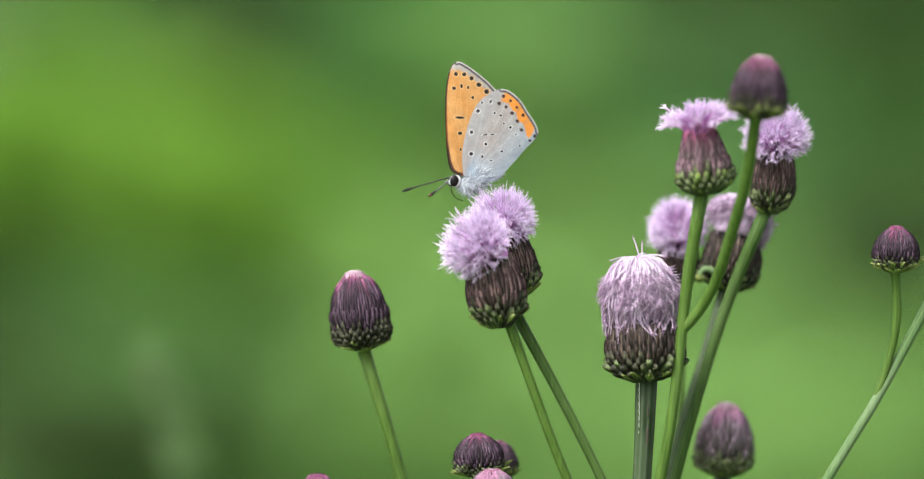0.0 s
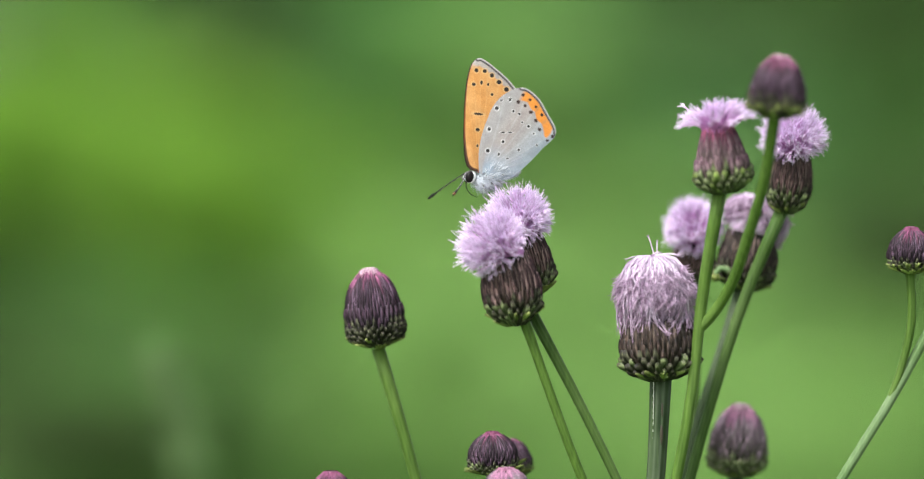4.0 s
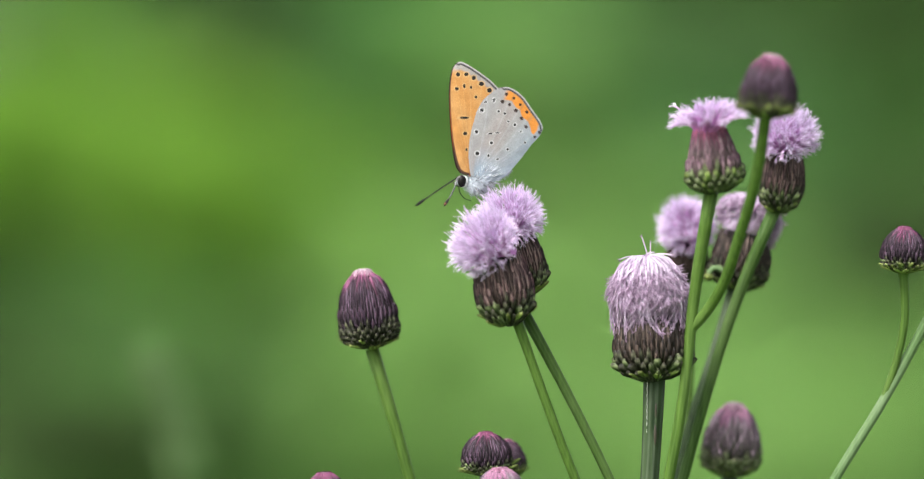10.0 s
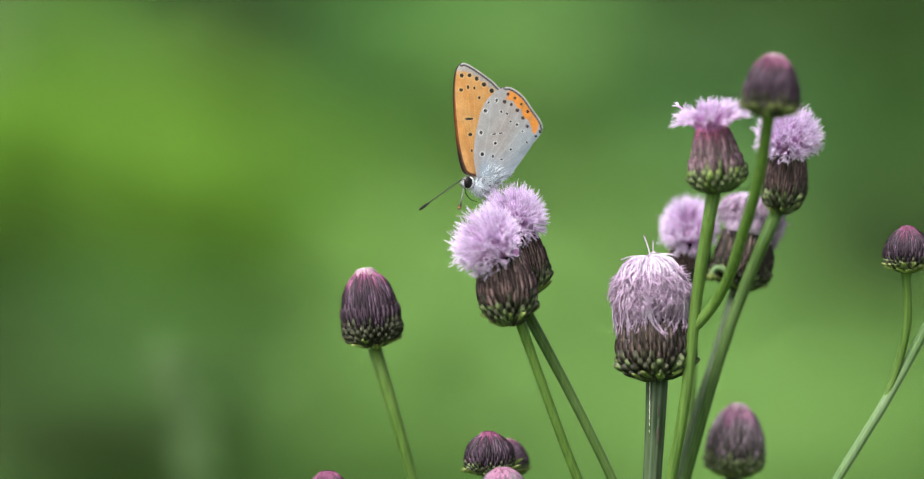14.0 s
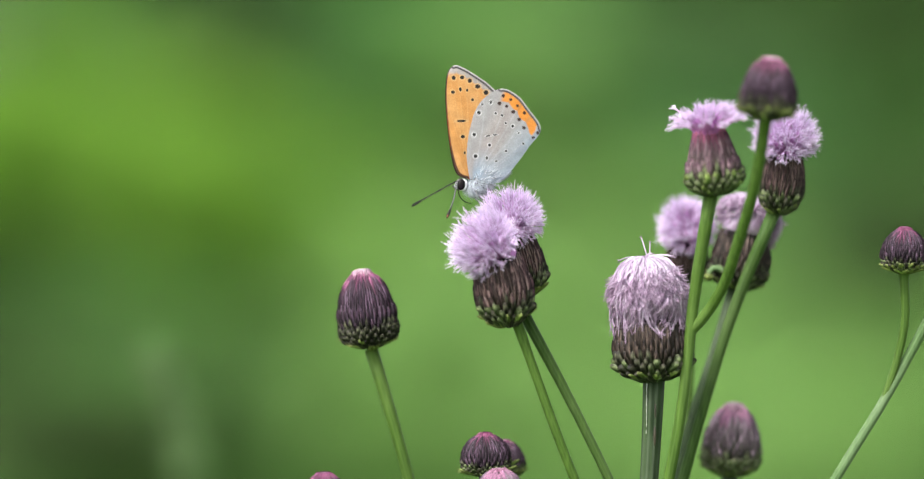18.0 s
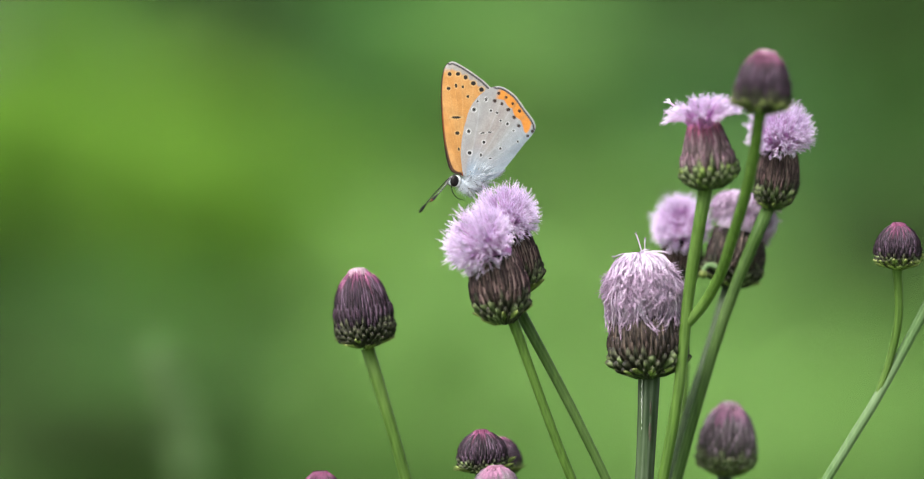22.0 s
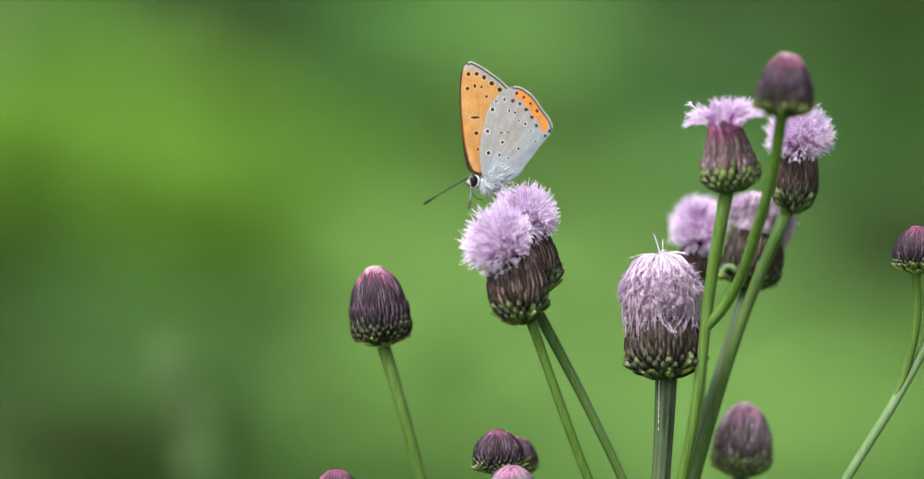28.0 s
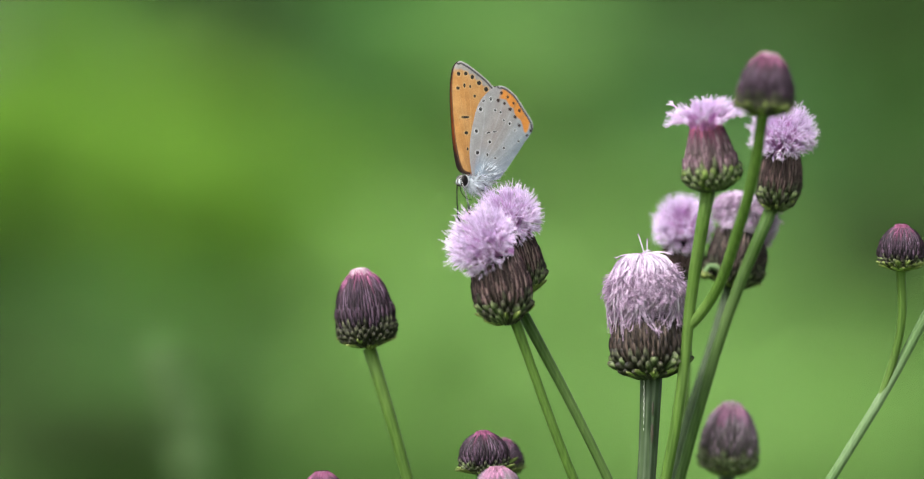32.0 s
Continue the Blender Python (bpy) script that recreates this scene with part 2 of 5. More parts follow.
def tube_data(line, radii, sides=8, ribs=0, depth=0.0, close=True):
    verts, faces, rib = [], [], []
    up = Vector((0.31, -0.95, 0.05))
    for i, p in enumerate(line):
        t = (line[min(i + 1, len(line) - 1)] - line[max(i - 1, 0)]).normalized()
        a = (up - up.dot(t) * t).normalized()
        up = a
        b = t.cross(a)
        for k in range(sides):
            w = 2 * math.pi * k / sides
            c = math.cos(ribs * w) if ribs else 0.0
            verts.append(p + radii[i] * (1 + depth * c) * (math.cos(w) * a + math.sin(w) * b))
            rib.append(max(0.0, c) ** 3 * 0.35)
    n = len(line)
    for i in range(n - 1):
        for k in range(sides):
            k2 = (k + 1) % sides
            faces.append((i * sides + k, i * sides + k2, (i + 1) * sides + k2, (i + 1) * sides + k))
    if close:
        faces += [tuple(range(sides - 1, -1, -1)), tuple((n - 1) * sides + k for k in range(sides))]
    return verts, faces, rib


def lathe(profile, sides=20):
    verts, faces = [], []
    for r, z in profile:
        for k in range(sides):
            w = 2 * math.pi * k / sides
            verts.append((r * math.cos(w), r * math.sin(w), z))
    for i in range(len(profile) - 1):
        for k in range(sides):
            k2 = (k + 1) % sides
            faces.append((i * sides + k, i * sides + k2, (i + 1) * sides + k2, (i + 1) * sides + k))
    faces += [tuple(range(sides - 1, -1, -1)), tuple((len(profile) - 1) * sides + k for k in range(sides))]
    return verts, faces


def axis_pose(foot, way, spin=0.0):
    """A pose whose own z points along way."""
    return Matrix.Translation(foot) @ Vector(way).to_track_quat("Z", "Y").to_matrix().to_4x4() @ Matrix.Rotation(spin, 4, "Z")


def ball(name, centre, radii, mat, parent, turn=0.0, seg=20, label=""):
    verts, faces = lathe([(max(0.02, math.sin(math.pi * i / 12)), -math.cos(math.pi * i / 12)) for i in range(13)], seg)
    m = Matrix.Rotation(radians(turn), 4, "Y") @ Matrix.Diagonal((*[r * 1e-3 for r in radii], 1))
    c = Vector(centre) * 1e-3
    return piece(name, mesh_of(name, [c + (m @ Vector(v)) for v in verts], faces, mat), parent, label=label)


# ---- ground ----
def ground():
    n, size = 60, 400.0
    verts, faces = [], []
    for j in range(n + 1):
        for i in range(n + 1):
            u, v = 2 * i / n - 1, 2 * j / n - 1
            x, y = size * u * abs(u) ** 1.6, size * v * abs(v) ** 1.6
            far = min(1.0, max(0.0, (math.hypot(x, y) - 1.5) / 10))
            verts.append((x, y, 0.12 * far * (noise.noise((x * 0.21, y * 0.21, 0)) - 0.2)))
    for j in range(n):
        for i in range(n):
            a = j * (n + 1) + i
            faces.append((a, a + 1, a + n + 2, a + n + 1))
    tagged(new("ground", mesh_of("ground", verts, faces, SOIL)), "mossy green meadow soil under the grass", "ground", kind="structure")


ground()


def blades(name, spots, height, width, mat, label, lean=0.35, seed=1):
    rng = random.Random(seed)
    verts, faces = [], []
    for x, y in spots:
        h = height * rng.uniform(0.55, 1.15)
        w = width * rng.uniform(0.6, 1.2)
        a = rng.uniform(0, 6.283)
        side = Vector((math.cos(a), math.sin(a), 0))
        out = Vector((-math.sin(a), math.cos(a), 0)) * h * lean * rng.uniform(0.1, 1.2)
        k = len(verts)
        foot = Vector((x, y, -0.02))
        for s, f in ((0.0, 0.8), (0.45, 1.0), (0.8, 0.6)):
            p = foot + out * s ** 2 + Vector((0, 0, h * s * (1 - 0.15 * s * lean)))
            verts += [p - side * w * f * 0.5, p + side * w * f * 0.5]
        verts.append(foot + out + Vector((0, 0, h * (1 - 0.2 * lean))))
        faces += [(k, k + 1, k + 3, k + 2), (k + 2, k + 3, k + 5, k + 4), (k + 4, k + 5, k + 6)]
    return tagged(new(name, mesh_of(name, verts, faces, mat)), label, "grass", kind="stuff")


rg = random.Random(5)
near_spots = [(rg.gauss(0, 1.3), rg.gauss(0.8, 1.3)) for _ in range(7000)]
blades("meadow_grass", [s for s in near_spots if math.hypot(*s) > 0.12], 0.2, 0.006, LEAF_FIELD, "short green meadow grass round the thistle stems", seed=2)
blades("meadow_grass", [(rg.gauss(0, 2.6), rg.gauss(5.6, 1.6)) for _ in range(11000)], 0.3, 0.012, LEAF_FIELD, "green meadow grass growing up to the bushes", seed=3)


# ---- background plants ----
def leaf_cloud(rng, centre, radii, count, size, droop=0.35):
    verts, faces = [], []
    for _ in range(count):
        while True:
            d = Vector([rng.uniform(-1, 1) for _ in range(3)])
            if d.length < 1:
                break
        d *= (0.55 + 0.45 * rng.random()) * (0.8 + 0.4 * noise.noise(d * 2.3 + Vector(centre)))
        p = Vector([centre[i] + d[i] * radii[i] for i in range(3)])
        a = rng.uniform(0, 6.283)
        way = Vector((math.cos(a), math.sin(a), rng.uniform(-droop - 0.6, 0.5))).normalized()
        side = way.cross(Vector((rng.uniform(-0.8, 0.8), rng.uniform(-1.3, 0.3), 0.9))).normalized()
        nrm = side.cross(way)
        l = size * rng.uniform(0.6, 1.25)
        w = l * 0.32
        k = len(verts)
        verts += [p, p + way * l * 0.35 + side * w + nrm * w * 0.3, p + way * l * 0.4, p + way * l * 0.35 - side * w + nrm * w * 0.3,
                  p + way * l * 0.75 + side * w * 0.7 + nrm * w * 0.1, p + way * l * 0.75 - nrm * w * 0.15, p + way * l * 0.75 - side * w * 0.7 + nrm * w * 0.1, p + way * l - nrm * w * 0.5]
        faces += [(k, k + 2, k + 1), (k, k + 3, k + 2), (k + 1, k + 2, k + 5, k + 4), (k + 2, k + 3, k + 6, k + 5), (k + 4, k + 5, k + 7), (k + 5, k + 6, k + 7)]
    return verts, faces


def bush(name, foot, clumps, size, mat, label, category, seed, group=""):
    """A leafy plant: a short forked trunk, a limb to each clump, and the leaves of each clump."""
    rng = random.Random(seed)
    base = new(name)
    base.location = foot
    tagged(base, label, category, group)
    fork = Vector((0, 0, 0.12))
    v, f, _ = tube_data(curve_points([(0, 0, -0.05), (0.01, 0, 0.05), fork], 6), [0.012, 0.011, 0.010, 0.0095, 0.009, 0.0085], 8)
    piece("trunk", mesh_of("trunk", v, f, BARK), base)
    for centre, radii, count in clumps:
        c = Vector(centre) - Vector(foot)
        mid = (fork + c) / 2 + Vector((rng.uniform(-0.05, 0.05), rng.uniform(-0.05, 0.05), 0.05))
        v, f, _ = tube_data(curve_points([fork, mid, c, c + Vector((0, 0, radii[2] * 0.6))], 10), [0.004 - 0.0003 * i for i in range(10)], 6)
        piece("limb", mesh_of("limb", v, f, BARK), base)
        v, f = leaf_cloud(rng, c, radii, count, size)
        piece("crown", mesh_of("crown", v, f, mat, False), base)
    return base


def hedge():
    """The dense hedge that closes the meadow to the north."""
    rng = random.Random(9)
    for row, y in enumerate((8.2, 9.3)):
        for k in range(8):
            x = -3.15 + 0.9 * k + rng.uniform(-0.15, 0.15)
            clumps = [((x + rng.uniform(-0.3, 0.3), y + rng.uniform(-0.3, 0.3), z), (0.66, 0.5, 0.42), 700) for z in (0.25, 0.65, 1.1, 1.55)]
            bush("hedge_bush", (x, y, 0), clumps, 0.12, LEAF_MID, "dense green hedge bush at the meadow's edge", "bush", 200 + 20 * row + k, "hedge bushes")


hedge()
bush("lime_bush", (-0.62, 5.6, 0), [((-0.45212, 5.596, 0.64769), (0.19, 0.2, 0.09), 480), ((-0.32722, 5.596, 0.57275), (0.2, 0.2, 0.075), 900), ((-0.17735, 5.596, 0.5103), (0.2, 0.2, 0.09), 700), ((-0.52705, 5.596, 0.579), (0.12, 0.2, 0.09), 500), ((-0.30875, 5.600, 0.58531), (0.10, 0.10, 0.08), 380), ((-0.25875, 5.600, 0.54156), (0.10, 0.10, 0.08), 340), ((-0.27009, 5.000, 0.59849), (0.07, 0.10, 0.06), 300), ((-0.19196, 5.000, 0.54269), (0.07, 0.10, 0.06), 260)], 0.06, LEAF_LIME, "bright yellow-green leafy bush", "bush", 301)
bush("dull_herb", (-0.5, 5.0, 0), [((-0.32559, 4.996, 0.38097), (0.17, 0.15, 0.06), 400), ((-0.19736, 4.996, 0.35867), (0.19, 0.15, 0.08), 520)], 0.05, LEAF_FIELD, "dull green leafy herb", "herb", 302)
# dark-leaved clumps paint the shaded gaps between the plants by colour
bush("dark_herb", (-0.75, 5.1, 0), [((-0.46859, 5.096, 0.43546), (0.1, 0.1, 0.07), 420), ((-0.33816, 4.496, 0.30759), (0.10, 0.1, 0.05), 300), ((-0.27177, 4.396, 0.3364), (0.09, 0.1, 0.055), 300), ((-0.3532, 4.696, 0.35668), (0.13, 0.1, 0.06), 400), ((-0.16471, 4.700, 0.38801), (0.07, 0.10, 0.06), 40)], 0.05, LEAF_SHADE, "leafy herb with shade put into its dark green leaf colour", "herb", 305)
bush("dark_bush", (-0.3, 7.0, 0), [((-0.35159, 7.096, 0.79022), (0.16, 0.15, 0.09), 420), ((-0.24489, 5.300, 0.71088), (0.07, 0.10, 0.06), 60), ((-0.17391, 5.300, 0.68130), (0.06, 0.10, 0.05), 25)], 0.07, LEAF_SHADE, "bush behind the lime bush, its dark green leaf colour standing for shade", "bush", 306)
bush("dark_bush", (0.72, 6.9, 0), [((0.58177, 6.896, 0.78204), (0.16, 0.15, 0.12), 190), ((0.59717, 6.896, 0.54348), (0.13, 0.15, 0.1), 420), ((0.46666, 6.096, 0.49082), (0.10, 0.12, 0.07), 300), ((0.38967, 6.900, 0.78994), (0.13, 0.13, 0.10), 180), ((0.23565, 6.900, 0.79764), (0.11, 0.11, 0.09), 130), ((0.38299, 4.600, 0.48280), (0.06, 0.10, 0.05), 110)], 0.07, LEAF_SHADE, "bush at the edge of the hedge, its dark green leaf colour standing for shade", "bush", 307)
bush("green_bush", (0.1, 6.4, 0), [((-0.07423, 6.396, 0.71876), (0.22, 0.2, 0.16), 820), ((0.06852, 6.396, 0.69735), (0.19, 0.2, 0.15), 640), ((0.28264, 6.396, 0.6117), (0.2, 0.2, 0.14), 560), ((0.04711, 6.396, 0.51891), (0.25, 0.2, 0.12), 700)], 0.06, LEAF_DULL, "soft green leafy bush", "bush", 303)
bush("green_bush", (0.45, 6.2, 0), [((0.32221, 6.196, 0.44918), (0.25, 0.2, 0.12), 700), ((0.44666, 6.196, 0.39387), (0.2, 0.2, 0.1), 560)], 0.06, LEAF_DULL, "dull green leafy bush behind the tall grass", "bush", 304)
bush("leafy_herb", (0.16, 5.3, 0), [((-0.00236, 5.296, 0.70478), (0.13, 0.12, 0.10), 560), ((-0.07919, 5.296, 0.65159), (0.08, 0.12, 0.07), 160), ((0.13356, 5.296, 0.61022), (0.12, 0.12, 0.08), 260), ((0.09811, 5.296, 0.54521), (0.12, 0.12, 0.07), 400)], 0.05, LEAF_FIELD, "fresh green leafy herb", "herb", 308)
bush("leafy_herb", (0.06, 5.2, 0), [((0.09625, 5.196, 0.48058), (0.17, 0.12, 0.09), 800), ((0.03827, 5.196, 0.67772), (0.10, 0.12, 0.08), 170), ((-0.0835, 5.196, 0.47478), (0.14, 0.12, 0.07), 480), ((0.21222, 5.196, 0.49797), (0.11, 0.12, 0.08), 300), ((-0.04219, 4.500, 0.44300), (0.08, 0.10, 0.06), 330), ((0.03817, 4.500, 0.40282), (0.08, 0.10, 0.06), 300), ((-0.04125, 4.400, 0.35587), (0.07, 0.10, 0.06), 300), ((0.03732, 4.400, 0.32641), (0.08, 0.10, 0.06), 300), ((0.26417, 4.500, 0.30739), (0.10, 0.10, 0.08), 360), ((0.35458, 4.500, 0.31242), (0.10, 0.10, 0.08), 360)], 0.05, LEAF_PALE, "pale green leafy herb", "herb", 309)
rq = random.Random(31)
blades("tall_grass", [(rq.gauss(0.42, 0.24), rq.uniform(4.6, 6.0)) for _ in range(2600)], 0.5, 0.016, LEAF_PALE, "tall pale green grass in front of the bushes", 0.5, seed=8)
blades("tall_grass", [(rq.gauss(-0.05, 0.2), rq.uniform(5.0, 6.2)) for _ in range(2000)], 0.46, 0.016, LEAF_FIELD, "tall green grass in front of the bushes", 0.5, seed=12)


def seed_grass():
    """One grass stalk with a loose seed head, a little way behind the thistles."""
    g = new("seed_grass")
    g.location = (-0.06, 1.15, 0)
    tagged(g, "tall grass stalk with a loose greyish seed head", "grass")
    b = g.location
    pts = [(-0.06, 1.15, -0.02), (-0.061, 1.15, 0.25), (-0.05929, 1.15, 0.44565), (-0.0634, 1.15, 0.46105), (-0.06699, 1.15, 0.47324)]
    v, f, _ = tube_data(curve_points([Vector(p) - b for p in pts], 30), [0.0012 - 0.00002 * i for i in range(30)], 8)
    piece("culm", mesh_of("culm", v, f, STRAW), g)
    rng = random.Random(4)
    verts, faces = [], []
    line = curve_points([Vector(p) - b for p in pts[2:]], 50)
    for p in line:
        for _ in range(5):
            d = Vector((rng.uniform(-1, 1), rng.uniform(-1, 1), rng.uniform(0.3, 1.6))).normalized()
            k = len(verts)
            v, f, _ = tube_data([p, p + d * 0.003, p + d * 0.006], [0.0003, 0.0010, 0.0001], 5)
            verts.extend(v)
            faces.extend(tuple(k + q for q in face) for face in f)
    piece("seed_head", mesh_of("seed_head", verts, faces, STRAW), g)
    return g


seed_stalk = seed_grass()


# ---- thistles ----
BUD = [(0.0, 0.34), (0.05, 0.62), (0.12, 0.84), (0.22, 0.97), (0.34, 1.0), (0.5, 0.97), (0.68, 0.87), (0.84, 0.68), (0.95, 0.43), (1.0, 0.26)]
DOME = [(0.0, 0.32), (0.07, 0.62), (0.18, 0.87), (0.34, 1.0), (0.5, 0.99), (0.7, 0.86), (0.86, 0.62), (0.95, 0.38), (1.0, 0.14)]
URN = [(0.0, 0.34), (0.06, 0.58), (0.14, 0.77), (0.28, 0.94), (0.45, 1.0), (0.7, 0.98), (1.0, 0.90)]
CONE = [(0.0, 0.30), (0.06, 0.50), (0.15, 0.70), (0.28, 0.88), (0.45, 1.0), (0.65, 0.99), (0.85, 0.90), (1.0, 0.80)]
FLASK = [(0.0, 0.40), (0.07, 0.74), (0.16, 0.93), (0.28, 1.0), (0.45, 0.96), (0.65, 0.83), (0.85, 0.67), (1.0, 0.58)]


def along_profile(prof, v):
    v = min(max(v, 0.0), 1.0)
    k = 0
    while k < len(prof) - 2 and v > prof[k + 1][0]:
        k += 1
    (v0, r0), (v1, r1) = prof[k], prof[k + 1]
    va, ra = prof[max(k - 1, 0)]
    vb, rb = prof[min(k + 2, len(prof) - 1)]
    h, u = v1 - v0, (v - v0) / (v1 - v0)
    m0, m1 = (r1 - ra) / (v1 - va) * h, (rb - r0) / (vb - v0) * h
    return (2 * u ** 3 - 3 * u ** 2 + 1) * r0 + (u ** 3 - 2 * u ** 2 + u) * m0 + (3 * u ** 2 - 2 * u ** 3) * r1 + (u ** 3 - u ** 2) * m1


def bract_mesh(name, prof, height, radius, v, share, width, thick, lift, blunt, mat):
    """One scale that follows the head's side from v upwards, on the head's east side; blunt scales are short swollen lumps."""
    verts, faces = [], []
    cut = ((0.0, 0.62), (0.25, 0.92), (0.5, 1.0), (0.74, 0.86), (0.92, 0.45)) if blunt else ((0.0, 0.62), (0.28, 0.92), (0.52, 0.94), (0.78, 0.62), (0.93, 0.26))
    rise = (0.5, 0.9, 1.0, 0.9, 0.55) if blunt else (0.6, 1.0, 1.0, 0.8, 0.6)
    for (s, w), up in zip(cut, rise):
        r = radius * along_profile(prof, v + share * s) + lift * s ** 1.6
        for t in (-1, -0.55, 0, 0.55, 1):
            y = t * w * width / 2
            verts.append((r - y * y / (2 * radius) + (thick + lift * 0.2) * up * (1 - abs(t) ** 1.6) - thick * 0.35 * abs(t), y, height * (v + share * s)))
    verts.append((radius * along_profile(prof, v + share) + lift + thick * 0.25, 0, height * (v + share)))
    for i in range(4):
        for k in range(4):
            a = i * 5 + k
            faces.append((a, a + 1, a + 6, a + 5))
    faces += [(20 + k, 21 + k, 25) for k in range(4)]
    me = mesh_of(name, verts, faces, mat)
    values(me, "rim", [abs(t) for _ in cut for t in (-1, -0.55, 0, 0.55, 1)] + [0.75])
    return me


def ring(head, rng, prof, height, radius, v, share, count, mats, thick=0.1, lift=0.0, blunt=False, wide=1.15, half=0.0, ragged=0.012):
    """A ring of overlapping scales at v: the scales share a few meshes, cut a little differently."""
    width = 2 * math.pi * radius * max(along_profile(prof, v + share * 0.5), 0.12) / count * wide
    kinds = []
    for mat in mats:
        for _ in range(2):
            kinds.append(bract_mesh("bract", prof, height, radius, v + rng.uniform(-ragged, ragged), share * rng.uniform(0.88, 1.12), width * rng.uniform(0.88, 1.08), radius * thick * rng.uniform(0.8, 1.2), radius * lift * rng.uniform(0.4, 1.5), blunt, mat))
    for i in range(count):
        phi = (i + half + rng.uniform(-0.17, 0.17)) * 2 * math.pi / count
        g = rng.uniform(0.985, 1.025)
        piece("bract", rng.choice(kinds), head, Matrix.Rotation(phi, 4, "Z") @ Matrix.Diagonal((g, g, 1, 1)))


class Strands:
    """Many thin bent tubes in one mesh, with the share of the way along each."""

    def __init__(self):
        self.verts, self.faces, self.along = [], [], []

    def add(self, line, radii, share, sides=3):
        k = len(self.verts)
        v, f, _ = tube_data(line, radii, sides, close=False)
        self.verts.extend(v)
        self.faces.extend(tuple(k + q for q in face) for face in f)
        for s in share:
            self.along.extend([s] * sides)

    def lobes(self, rng, line, length, thick, flare=(0.2, 0.7), count=5):
        """The narrow lobes in which a floret ends."""
        tip_way = (line[-1] - line[-2]).normalized()
        sx = tip_way.orthogonal().normalized()
        sy = tip_way.cross(sx)
        for q in range(count):
            w = q * 6.2832 / count + rng.uniform(-0.4, 0.4)
            o = sx * math.cos(w) + sy * math.sin(w)
            way = (tip_way + o * rng.uniform(*flare)).normalized()
            bent = (way + o * rng.uniform(-0.7, 0.9)).normalized()
            ll = length * rng.uniform(0.7, 1.25)
            mid = line[-1] + way * ll * 0.5
            self.add([line[-1] - tip_way * thick, mid, mid + bent * ll * 0.5], [thick * 0.62, thick * 0.6, thick * 0.32], [0.6, 0.8, 1.0])

    def mesh(self, name, mat):
        me = mesh_of(name, self.verts, self.faces, mat)
        values(me, "along", self.along)
        return me


def arc(a, b, c, steps):
    """A bent line from a to c, drawn towards b."""
    return [a * (1 - u) ** 2 + b * (2 * u * (1 - u)) + c * u ** 2 for u in (i / steps for i in range(steps + 1))]


def pompom(rng, count, r_top, z_top, ball_radius, lift, reach, thick):
    """An open tuft: florets stream out of the head's mouth to the skin of a ball, the outer ones bending down over the rim."""
    st = Strands()
    centre = Vector((0, 0, z_top + lift))
    for i in range(count):
        q = (i + 0.5) / count
        theta = math.acos(0.93 - q * (0.93 - math.cos(reach))) + rng.uniform(-0.13, 0.13)
        # florets lean together in small tufts
        cluster = random.Random(i // 5 + count)
        phi = i * 2.39996 + rng.uniform(-0.25, 0.25) + cluster.uniform(-0.12, 0.12)
        out = Vector((math.cos(phi), math.sin(phi), 0))
        side = Vector((-out.y, out.x, 0))
        foot = out * r_top * (0.25 + 0.75 * min(theta / reach, 1.0)) * rng.uniform(0.8, 1.0) + Vector((0, 0, z_top - 0.0016))
        size = ball_radius * rng.uniform(0.80, 1.03) * (1 - 0.10 * cluster.random())
        end = centre + (out * math.sin(theta) + Vector((0, 0, math.cos(theta)))) * size + side * rng.uniform(-0.1, 0.1) * size
        gap = (end - foot).length
        pull = foot + Vector((0, 0, gap * (0.66 + 0.10 * min(theta, 1.6)))) + out * gap * 0.16 * math.sin(min(theta, 1.57)) + side * rng.uniform(-0.08, 0.08) * gap
        line = arc(foot, pull, end, 9)
        stem = line[:8]
        st.add(stem, [thick * (0.8 + 0.3 * k / 7) for k in range(8)], [0.62 * k / 7 for k in range(8)])
        st.lobes(rng, stem, gap * rng.uniform(0.18, 0.34), thick, (0.1, 0.6))
    return st


